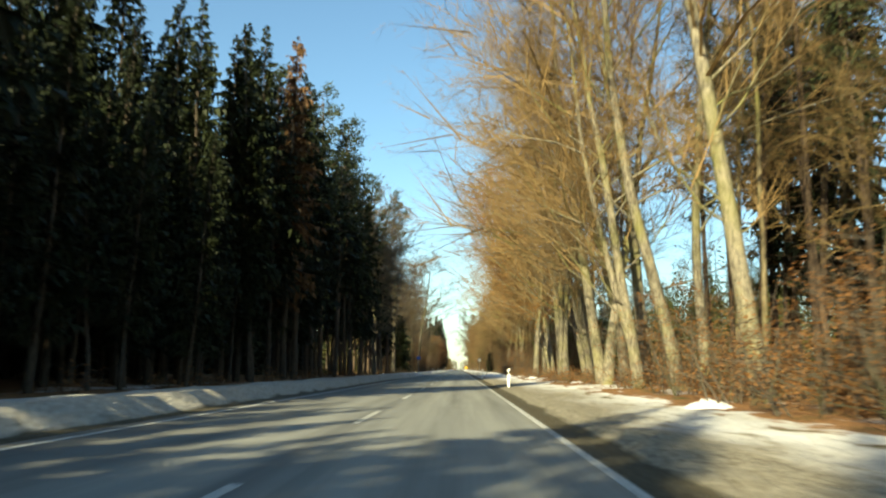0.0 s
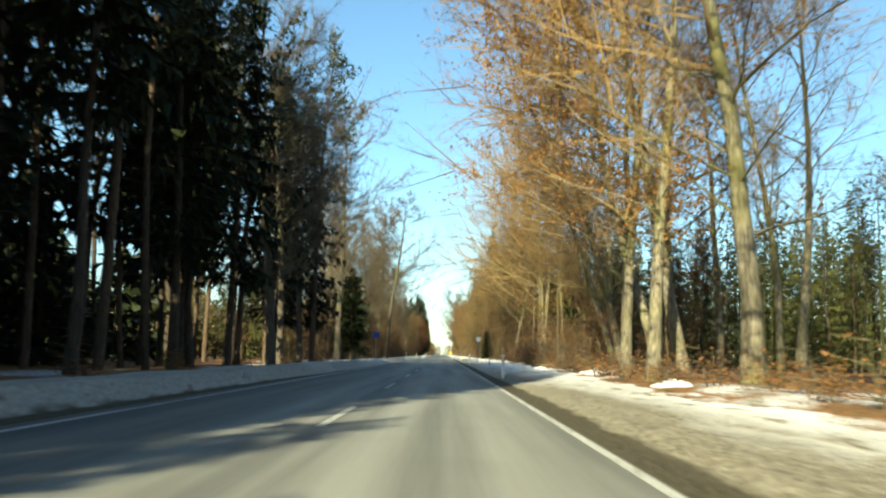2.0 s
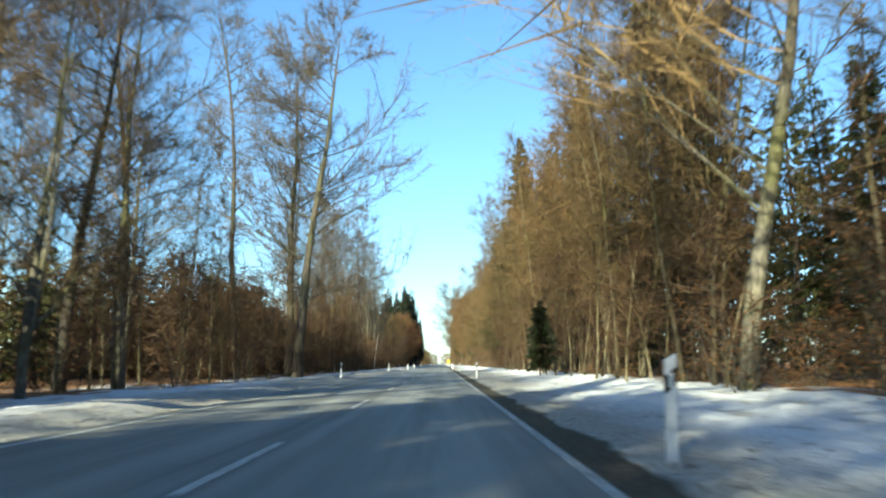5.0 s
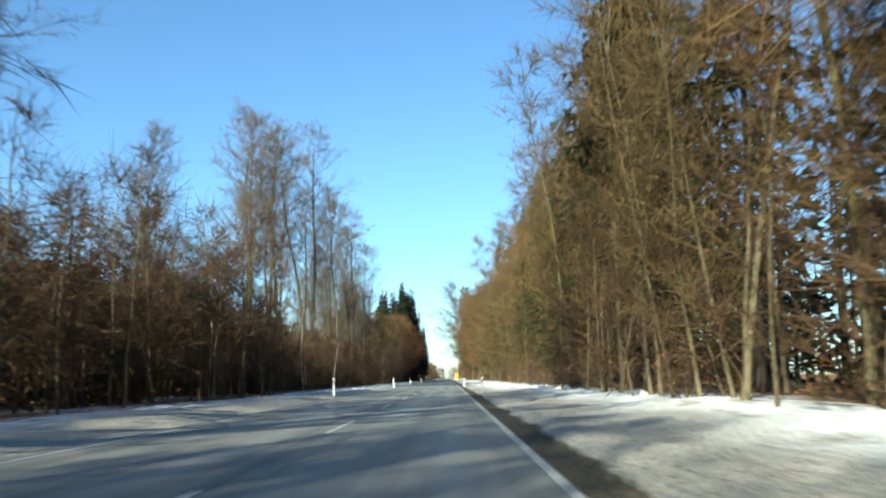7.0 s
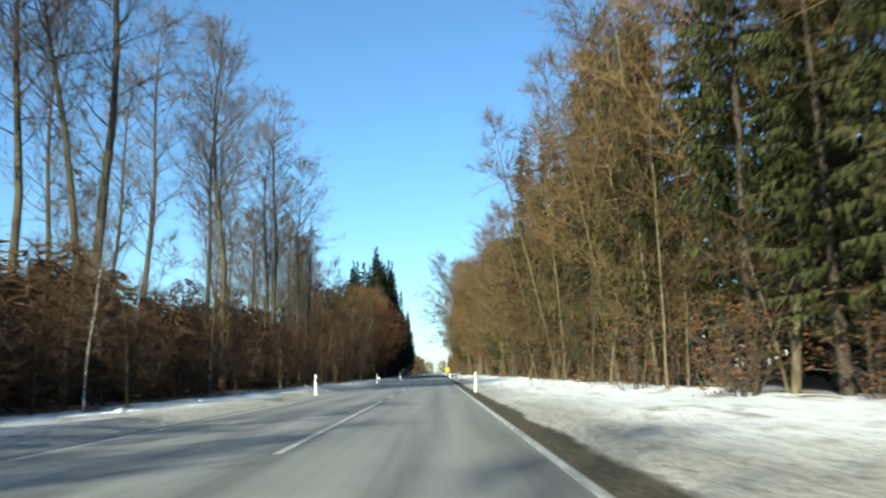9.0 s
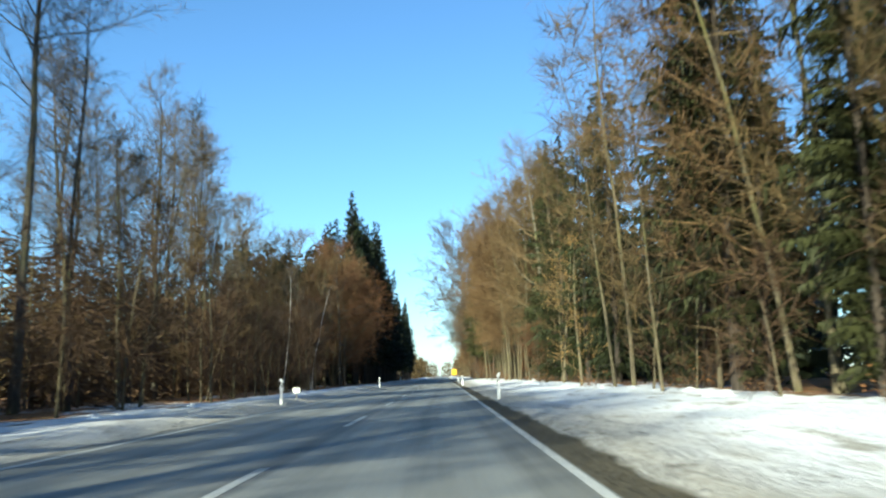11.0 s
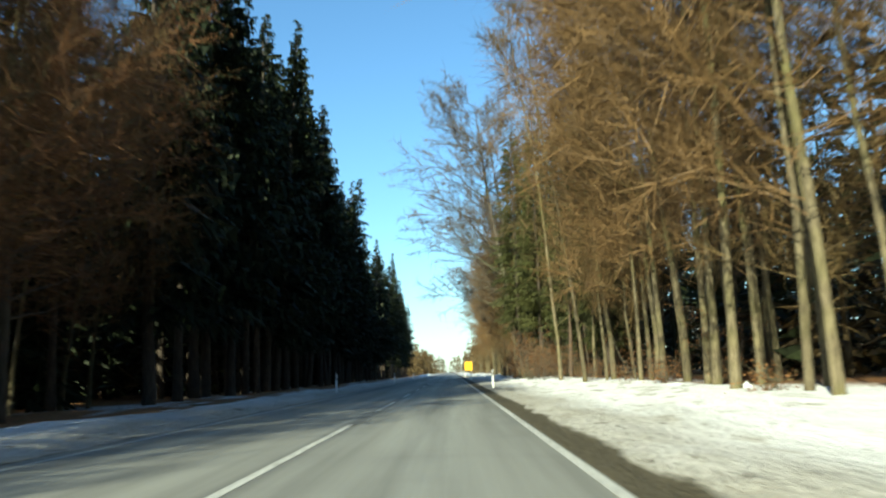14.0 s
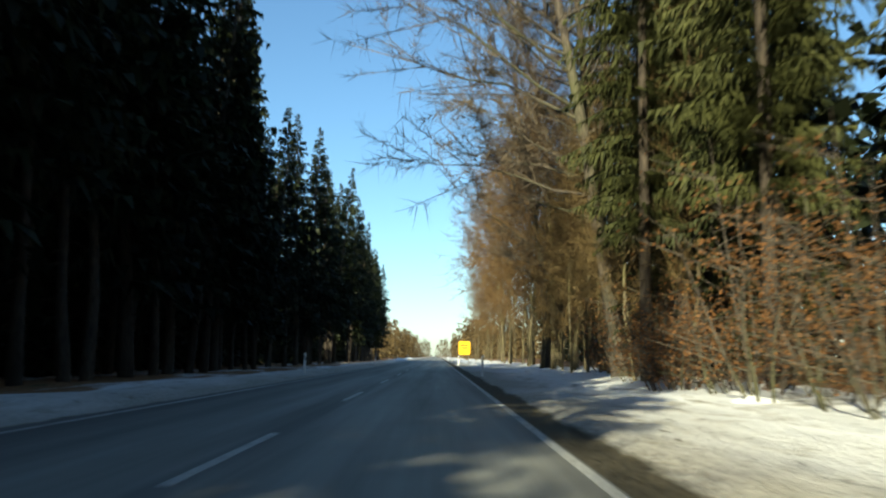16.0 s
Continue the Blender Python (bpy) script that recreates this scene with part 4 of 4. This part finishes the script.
felled_log(10.6, 120.5, 5.0, 0.17, 12)
felled_log(11.4, 399, 3.5, 0.14, 60)
felled_log(-7.4, 121, 4.2, 0.13, 100)


# ---- left of the road: pines and spruces of the first stretch ----
# spruces below y 20 stand out of view, added to shade the road
stand(["spruce"], -40, -16, 3.0, -13.0, -10.0, 0.72, 0.85)
stand(["spruce"], 9, 18, 1.8, -13.0, -10.6, 0.9, 1.0)
stand(["spruce"], -30, -7, 1.7, -12.5, -10.0, 0.50, 0.57)
for y0, y1 in ((-20, -7), (10, 42)):
    stand(["spruce"], y0, y1, 3.2, -14.5, -12.8, 0.54, 0.64)
    stand(["spruce"], y0, y1, 2.5, -12.6, -10.0, 0.43, 0.52)
stand(["spruce"], 4, 20, 3.0, -17.5, -15.0, 0.70, 0.79)
stand(["spruce"], 20, 46, 3.0, -17.5, -15.0, 0.60, 0.68)
stand(["spruce"], -2, 9, 2.0, -11.5, -10.0, 0.35, 0.39)
stand(["spruce"], 26, 66, 2.2, -24.0, -19.0, 1.02, 1.14)
for x, y, k, s in ((-14.2, 33, 1, 0.74), (-14.0, 39, 2, 0.70)):
    place("spruce", x, y, s, k)
place("spruce", -13.2, 46.5, 0.85, 2)
place("spruce", -12.2, 50, 0.88, 0)
stand(["spruce"], 50, 60, 3.0, -12.6, -10.4, 0.92, 1.0)
stand(["spruce"], 46, 92, 4.4, -18.0, -13.5, 0.86, 1.0)
place("rusty", -10.2, 58.5, 1.0, 0)
place("spruce", -10.4, 63, 0.95, 0)
stand(["pine", "pine", "spruce"], 65, 110, 2.6, -12.5, -10.4, 0.93, 1.06)
stand(["spruce"], 38, 52, 2.4, -12.4, -10.6, 0.52, 0.59)
stand(["pine"], 110, 119, 3.2, -13.5, -10.4, 0.84, 0.95)
stand(["pine", "pine", "spruce"], 84, 124, 4.2, -18.5, -12.5, 0.84, 1.0)
stand(["pine"], 92, 126, 6.0, -24, -19, 0.85, 1.0)
place("spruce", -10.6, 119, 1.0, 1)
place("pine", -9.0, 126, 1.0, 2)
place("spruce", -10.8, 130, 1.0, 2)
place("spruce", -12.2, 125.5, 0.95, 2)
stand(["spruce"], 66, 109, 9.0, -14.0, -10.8, 0.84, 0.96)
place("spreading", -9.4, 112, 0.8, 0)
place("spreading", -9.6, 124, 0.75, 1)
brush_row(2, 135, 4.5, -11.5, -8.2)
# bare trees where the wood opens
place("spreading", -9.8, 117, 0.9, 1)
place("spreading", -9.8, 149, 1.0, 0, turn=90 - KINDS["spreading"][0]["sway"])
place("tall", -13.5, 151, 0.85, 1)
place("spreading", -13.0, 176, 0.70, 0)
place("bushy", -9.5, 159, 0.95, 0)
place("bushy", -12.4, 162, 0.8, 0)
place("bushy", 8.6, 198.5, 0.42, 0)
place("midspruce", -14, 163, 0.9, 0)
place("beech", -14, 170, 0.7)
place("beech", -15, 188, 0.65)
stand(["sapling"], 128, 190, 2.2, -17, -10)
stand(["slim", "slim", "beech"], 158, 197, 4.2, -15, -9.6, 0.55, 0.72)
stand(["slim"], 345, 372, 5.0, -11.5, -9.0, 0.5, 0.7)
stand(["midspruce"], 130, 200, 3.2, -23, -15.5, 0.5, 0.7)
stand(["slim"], 132, 200, 12.0, -28, -19, 0.7, 1.0)
stand(["shrub"], 150, 190, 7.0, -12, -9)
place("spreading", -8.4, 204.5, 1.0, 0, turn=112)
place("tall", -11.5, 199, 0.9, 0)
place("spreading", -10.2, 211, 1.0, 0, turn=40)
for x, y, k, s in ((-12.0, 157, 0, 0.8), (-11.2, 166, 2, 0.8), (-13.8, 172, 1, 0.85), (-12.4, 181, 0, 0.75), (-11.0, 216, 2, 0.75), (-12.6, 224, 1, 0.7)):
    place("tall", x, y, s, k)

# ---- left: thicket of saplings and clumps of tall bare trees ----
stand(["sapling"], 190, 250, 2.1, -12.5, -8.8, 0.75, 1.1)
stand(["sapling"], 250, 345, 2.0, -12.5, -8.8, 0.48, 0.78)
stand(["sapling"], 345, 405, 2.1, -12.5, -8.8, 0.7, 1.05)
stand(["tall", "slim", "slim"], 335, 370, 5.0, -17.0, -10.5, 0.5, 0.66)
stand(["sapling"], 222, 236, 2.4, -12.0, -9.4, 0.85, 1.05)
stand(["sapling"], 236, 260, 1.4, -13.5, -9.6, 0.95, 1.2)
stand(["slim"], 238, 260, 4.0, -16.0, -11.0, 0.5, 0.62)
stand(["sapling"], 190, 250, 5.5, -16.5, -12.5, 0.8, 1.1)
stand(["sapling"], 250, 405, 5.5, -16.5, -12.5, 0.6, 0.85)
stand(["slim"], 262, 340, 9.0, -20, -13, 0.55, 0.75)
stand(["midspruce"], 196, 240, 9.0, -24, -15, 0.6, 0.85)
stand(["birch"], 205, 300, 24.0, -12.5, -9.8, 0.7, 0.85)
place("birch", -9.1, 284, 0.5)
place("birch", -9.6, 300.6, 0.27)
# x, y, which, size, lean sideways
for x, y, k, s, lx in ((-15.8, 284.3, 1, 1.02, 0), (-17.0, 281.0, 0, 0.98, 0), (-18.6, 286.0, 2, 0.95, -1), (-12.8, 293.5, 2, 1.02, 0), (-13.0, 293.9, 1, 0.98, -8.5), (-17.2, 294.6, 0, 1.0, 0),
                       (-19.5, 291.0, 1, 0.92, 1), (-14.4, 317.2, 1, 0.92, 0), (-12.9, 316.5, 0, 0.98, -3.5), (-16.8, 311.0, 2, 0.86, 0), (-13.1, 335.5, 2, 1.0, 0), (-14.6, 338.0, 0, 0.9, 2),
                       (-12.2, 343.0, 1, 0.84, 0), (-16.0, 328.0, 1, 0.88, -1), (-20.5, 305.0, 0, 0.82, 0), (-22.0, 318.0, 2, 0.8, 0), (-24.7, 424.9, 1, 0.86, 0), (-23.0, 398.0, 0, 0.9, 0),
                       (-19.5, 391, 0, 0.74, 0), (-18.0, 402, 1, 0.7, 0), (-11.5, 256, 0, 0.5, 0), (-12.5, 240, 1, 0.46, 0)):
    place("tall", x, y, s, k, lx, turn=90 - KINDS["tall"][k]["sway"] + PICK.uniform(-25, 25))
stand(["sapling"], 258, 332, 4.0, -10.8, -8.8, 0.42, 0.62)
stand(["midspruce"], 262, 345, 15.0, -13, -10, 0.30, 0.42)
place("birch", -10.5, 397, 0.80, 0, 2)
place("birch", -10.7, 397.3, 0.72, 1, -7)
place("birch", -11.6, 388, 0.95, 1)
place("leafy", -9.4, 411.0, 1.0, 0)
place("leafy", -9.8, 418.0, 1.1, 1)
place("leafy", -10.6, 424.0, 1.0, 0)
place("leafy", -11.4, 405, 0.8, 1)
stand(["slim"], 408, 426, 3.0, -15, -9.6, 0.7, 0.9)

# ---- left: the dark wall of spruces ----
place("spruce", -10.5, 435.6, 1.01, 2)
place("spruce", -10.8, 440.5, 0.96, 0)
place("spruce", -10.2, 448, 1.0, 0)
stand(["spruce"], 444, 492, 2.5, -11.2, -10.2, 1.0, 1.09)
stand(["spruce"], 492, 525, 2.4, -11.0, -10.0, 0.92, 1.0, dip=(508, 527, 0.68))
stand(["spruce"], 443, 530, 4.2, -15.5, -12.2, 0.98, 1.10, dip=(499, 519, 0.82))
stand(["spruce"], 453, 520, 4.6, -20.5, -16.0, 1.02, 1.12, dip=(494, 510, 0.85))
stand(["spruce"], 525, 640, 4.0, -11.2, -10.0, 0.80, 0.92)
stand(["fine"], 414, 436, 2.6, -13.5, -10.8, 0.66, 0.76, face=180)
stand(["slim", "fine"], 391, 407, 2.2, -16.0, -12.5, 0.70, 0.8)
stand(["tall", "slim"], 362, 392, 4.5, -26.0, -18.0, 0.7, 0.85)
stand(["spruce"], 424, 436, 3.0, -17.0, -13.5, 0.70, 0.78)
stand(["spruce"], 405, 427, 2.6, -18.5, -14.5, 0.64, 0.70)
place("spruce", -12.4, 431, 0.8, 1)

# ---- right of the road: beeches of the first stretch ----
for x, y, k, s, lx in ((10.6, 34, 1, 1.0, -3), (9.9, 38.5, 3, 1.0, -4), (11.4, 44, 0, 0.95, -3), (10.2, 50, 2, 1.0, -3), (12.4, 55, 0, 0.95, -8), (11.2, 61, 3, 1.0, -4),
                       (12.6, 72.5, 0, 1.0, -2), (11.8, 85.3, 0, 1.05, -2), (12.2, 94.7, 2, 0.95, -4), (12.6, 100.5, 1, 1.0, -5),
                       (12.0, 68.5, 1, 0.95, -4), (13.9, 116.0, 0, 0.85, -12), (14.3, 119.9, 2, 0.85, -12), (13.5, 158.5, 0, 1.0, -3),
                       (11.0, 26, 2, 0.95, -3)):
    place("beech", x, y, s, k, lx, PICK.gauss(0, 2), 180 - KINDS["beech"][k]["sway"] + PICK.uniform(-40, 40))
place("fine", 14.0, 144.0, 1.08, 2, -9, PICK.gauss(0, 2), PICK.uniform(-40, 40))
stand(["beech"], 90, 175, 14.0, 15.0, 19.0, 0.75, 0.9)
stand(["midspruce"], 120, 148, 2.0, 15.5, 24.0, 0.72, 0.9)
stand(["midspruce"], 146, 180, 2.4, 13.5, 20.0, 0.88, 1.1)
for x, y, k, s in ((9.8, 46.5, 0, 0.95), (10.0, 66.0, 1, 1.0), (12.8, 151.0, 1, 0.95), (10.6, 166.0, 0, 0.9)):
    place("edge", x, y, s, k, -2, 0, turn=PICK.uniform(-20, 20))
place("edge", 12.4, 107.4, 0.92, 0, -11, 0, turn=10)
for x, y, k, s in ((11.6, 146, 0, 0.92), (12.6, 139, 1, 0.9), (11.8, 154, 2, 0.95)):
    place("fine", x, y, s, k, -5, 0)
for x, y, s in ((9.8, 90.5, 1.0), (10.4, 98.5, 1.0)):
    place("amber", x, y, s, 0, -2, 0, turn=PICK.uniform(-25, 25))
stand(["pine"], 8, 60, 4.5, 16.0, 26.0)
stand(["shrub"], 8, 44, 1.9, 8.6, 12.5, 0.8, 1.25)
stand(["slim"], 4, 34, 5.0, 12, 16)
brush_row(12, 110, 1.5, 8.8, 11.5, 0.9, 1.3)
brush_row(110, 150, 2.6, 9.0, 12.5)
stand(["shrub"], 108, 176, 3.0, 9.5, 14.5, 0.8, 1.1)
stand(["sapling"], 100, 180, 4.0, 11, 18, 0.7, 1.0)
for x, y, k in ((9.4, 134, 1.0), (10.2, 137.5, 1.2), (9.2, 141, 1.1), (10.6, 144, 1.3), (9.6, 148, 1.1), (11.0, 151.5, 1.2), (9.8, 155, 1.0)):
    place("shrub", x, y, k)
stand(["midspruce"], 138, 186, 3.2, 19, 28, 0.9, 1.1)
stand(["midspruce"], 96, 180, 4.2, 32, 40, 0.8, 0.98)
stand(["midspruce"], 60, 178, 4.2, 40, 46, 0.85, 1.05)
stand(["slim", "sapling"], 46, 100, 6.0, 20, 30, 0.5, 0.7)

# ---- right: young beech stand before tall spruces ----
stand(["slim"], 168, 250, 2.1, 9.6, 13.0, 0.75, 1.0, 4.0)
stand(["fine"], 172, 224, 5.5, 11.0, 14.0, 0.7, 0.9, 3.0, face=0)
stand(["sapling"], 165, 262, 3.0, 9.2, 12.0, 0.8, 1.2)
stand(["slim"], 176, 240, 7.0, 13.0, 16.0, 0.85, 1.05)
place("spruce", 14.5, 215, 1.0, 0)
for x, y, k, s in ((11.3, 238, 3, 1.12), (12.4, 241.5, 1, 1.1), (11.8, 245, 3, 1.15), (13.0, 249, 1, 1.1), (12.4, 253, 3, 1.1), (14.2, 232, 3, 1.05)):
    place("spruce", x, y, s, k)
for x, y, k, s in ((11.3, 341, 0, 1.0), (12.4, 333, 1, 1.0), (11.6, 325, 0, 0.9), (13.0, 317, 1, 1.05), (12.4, 308, 0, 0.9), (13.0, 300, 1, 1.0), (13.2, 290, 0, 1.0), (13.6, 281, 1, 1.05), (12.8, 272, 0, 0.95), (13.8, 262, 1, 1.0)):
    place("olive", x, y, s, k)
stand(["spruce", "spruce", "midspruce"], 186, 262, 7.5, 14.0, 18.0)
stand(["shrub"], 225, 300, 4.2, 9.2, 11.6, 0.8, 1.15)
place("slim", 10.2, 238, 1.15, 2, -5)
for x, y, k in ((12.3, 263.9, 0), (10.6, 256.8, 2), (11.0, 295.2, 1), (10.6, 289.5, 3), (12.4, 308, 2), (11.2, 322, 0), (12.0, 336, 1)):
    place("slim", x, y, 1.05, k, -3, 0)
stand(["slim"], 250, 345, 4.4, 9.8, 13.0, 0.7, 0.95, 3.5)
stand(["olive"], 254, 346, 6.0, 10.9, 12.2, 0.55, 0.8)
stand(["fine"], 252, 345, 13.0, 10.8, 13.0, 0.7, 0.9, 3.0, face=0)
stand(["sapling"], 270, 350, 6.0, 9.4, 11.5, 0.6, 0.9)

# ---- right: green spruces at the edge, then a second beech stand ----
for x, y, k, s in ((13.6, 350, 1, 0.95), (14.2, 357, 1, 1.0), (12.6, 366, 0, 0.9), (12.2, 374, 1, 1.0), (11.6, 381, 0, 0.85), (12.0, 389, 1, 1.05), (12.4, 397, 0, 1.05)):
    place("skirted", x, y, s, k)
for x, y, k in ((13.6, 403, 2), (14.0, 396, 0), (14.6, 409, 1), (15.2, 384, 3)):
    place("spruce", x, y, 1.0, k)
stand(["slim"], 346, 357, 4.4, 10.0, 12.4, 0.85, 1.0)
stand(["slim"], 372, 382, 4.4, 10.4, 12.4, 0.75, 0.9)
place("beech", 12.0, 392.0, 0.75, 2, -5)
place("straw", 10.6, 367, 1.0)
place("leafy", 9.8, 383.5, 0.36, 1)
stand(["slim"], 392, 452, 2.2, 9.6, 13.5, 0.8, 1.05, 1.5)
stand(["fine"], 413, 447, 2.4, 9.8, 13.5, 0.86, 1.02, 1.5, face=0)
stand(["fine"], 405, 452, 6.0, 13.5, 17.5, face=0)
stand(["shrub"], 430, 452, 6.0, 9.6, 12.0, 0.5, 0.8)
for x, y, k in ((9.6, 448, 0), (9.4, 457.3, 2), (11.0, 453, 1)):
    place("slim", x, y, 1.15, k, 0, 0)
for x, y, k, s in ((8.9, 484.5, 0, 1.0), (10.4, 478, 0, 1.0), (11.8, 470, 1, 1.0), (11.0, 487.5, 1, 1.05), (13.0, 463, 0, 1.0)):
    place("green", x, y, s, k)
place("pine", 10.8, 462.5, 0.9, 1)
for x, y, k, s in ((12.2, 455.0, 0, 1.0), (13.6, 459.0, 1, 1.05), (12.4, 465.5, 0, 0.95)):
    place("olive", x, y, s, k)
for x, y, k, s in ((13.2, 468, 0, 0.95), (12.0, 482, 1, 1.1), (11.5, 492, 0, 1.0)):
    place("skirted", x, y, s, k)
stand(["shrub"], 462, 500, 2.8, 8.4, 11.0, 0.8, 1.2)
for x, y, k in ((8.8, 474.5, 1.3), (9.8, 477.5, 1.35), (8.7, 480.5, 1.2), (10.4, 472.0, 1.1), (10.2, 463.5, 0.8), (11.2, 459.0, 0.75), (9.8, 466.5, 0.7)):
    place("shrub", x, y, k)
place("spreading", 9.6, 492, 1.2, 1, -5, turn=60)
place("spreading", 10.4, 497, 1.1, 1, -5, turn=200)
stand(["slim"], 482, 512, 3.0, 8.8, 10.4, 0.6, 0.85)
place("spreading", 9.8, 516, 0.95, 1)
stand(["spruce"], 455, 560, 7.0, 14.0, 18.0, 0.8, 0.95)
stand(["slim"], 500, 640, 5.0, 9.4, 13.0, 0.75, 0.95)
stand(["fine"], 500, 575, 4.2, 8.9, 11.5, 0.8, 0.98, face=0)
brush_row(150, 500, 8.0, 9.8, 12.5)

stand(["tall"], 342, 404, 7.5, -21, -16.5, 0.62, 0.78)
stand(["pine", "spruce"], 36, 55, 1.9, 17.0, 23.0, 0.8, 1.0)

undergrowth()


# ---- far woods that close the view ----
def far_wood(name, label, boxes, step, mat, lo, hi, seed, slim=1.0, leaf=1.0, count=90, blade=1.0):
    rs = np.random.RandomState(seed)
    s = Shape()
    for x0, x1, y0, y1 in boxes:
        for _ in range(int((x1 - x0) * (y1 - y0) / step)):
            x, y, h = rs.uniform(x0, x1), rs.uniform(y0, y1), rs.uniform(lo, hi)
            z = floor_at(x, y) - 0.2
            s.tube([(x, y, z), (x, y, z + h * 0.9)], [0.16, 0.03], 4)
            for k in range(count):
                u = rs.uniform(0.04, 1.0)
                w = rs.uniform(0, 6.28)
                r = slim * h * 0.17 * (1.08 - u) ** 0.8 * rs.uniform(0.3, 1.0)
                c = np.array((x + r * math.cos(w), y + r * math.sin(w), z + u * h))
                d = np.array((math.cos(w), math.sin(w), rs.uniform(-0.8, 0.2))) * rs.uniform(0.6, 1.3) * blade
                t = unit(np.cross(d, rs.normal(size=3))) * rs.uniform(0.2, 0.45) * leaf
                s.tri(c - t, c + t, c + d)
    ob = new(name, s.mesh(name, mat))
    return tagged(ob, label, "wood", kind="stuff")


far_wood("far_beech_wood", "distant brown leafless wood along the road", [(-40, -9, 645, 960), (9.5, 40, 640, 960), (-60, 60, 960, 1010)], 42, TWIG_BROWN, 8, 13, 5, 1.3)
# the darkest fillers hold the shade between trunks in their near-black colour
far_wood("deep_spruce_wood", "dark spruce wood deeper behind the roadside trees", [(20, 40, 185, 620), (15.5, 20, 255, 530), (-44, -17, 428, 640)], 18, NEEDLE_SHADED, 12, 18, 6, 1.2)
far_wood("sunlit_spruce_wood", "olive-green spruce wood beyond the beeches", [(46, 62, 20, 190), (34, 46, 100, 185)], 15, NEEDLE_OLIVE, 13, 19.5, 17, 1.0, 0.34, 250, 0.55)
far_wood("deep_pine_wood", "dark undergrown wood behind the pines", [(26, 44, -10, 60), (-50, -30, -90, 66)], 16, NEEDLE_SHADED, 8, 16, 9, 1.3)
# runs on unseen behind the start, to shade the trunks by the road
far_wood("tall_conifer_wood", "tall dark conifer wood behind the roadside pines", [(-36, -21, -70, 64)], 7, NEEDLE_SHADED, 15, 20.5, 10, 0.95, 1.5, 130)
far_wood("spruce_undergrowth", "near-black filler of young spruces for the shade under the tall ones", [(-19, -13.5, 430, 640)], 9, NEEDLE_SHADED, 4, 10, 11, 1.2, 0.5, 170)
far_wood("deep_brown_wood", "brown young wood behind the thicket", [(-48, -20, 132, 425), (16, 24, 380, 450)], 18, TWIG_BROWN, 6, 10, 8, 1.4, 0.4, 130)
far_wood("thicket", "dense brown thicket behind the roadside saplings", [(-24, -12.6, 196, 260), (-20, -13, 350, 404)], 5.0, TWIG_DARK, 5.5, 9.0, 12, 1.5, 0.15, 230)
far_wood("low_thicket", "low brown thicket under the tall bare trees", [(-24, -12.0, 260, 350)], 4.0, TWIG_DARK, 4.2, 7.0, 15, 1.7, 0.16, 240)
far_wood("tall_spruce_wood", "tall dark spruce wood behind the roadside spruces", [(-32, -15, 436, 530)], 14, NEEDLE_SHADED, 18, 22.5, 13, 0.95, 0.8, 200)
far_wood("dark_undergrown_wood", "dark low spruces behind the pine trunks", [(-36, -23, 62, 132), (-23, -15.5, 82, 114)], 9, NEEDLE_SHADED, 5.5, 9.0, 16, 1.3, 0.9, 120)
far_wood("low_brown_wood", "low brown undergrowth beyond the pines", [(-50, -27, 88, 132)], 14, TWIG_DARK, 3, 6, 14, 1.5, 0.2, 130)
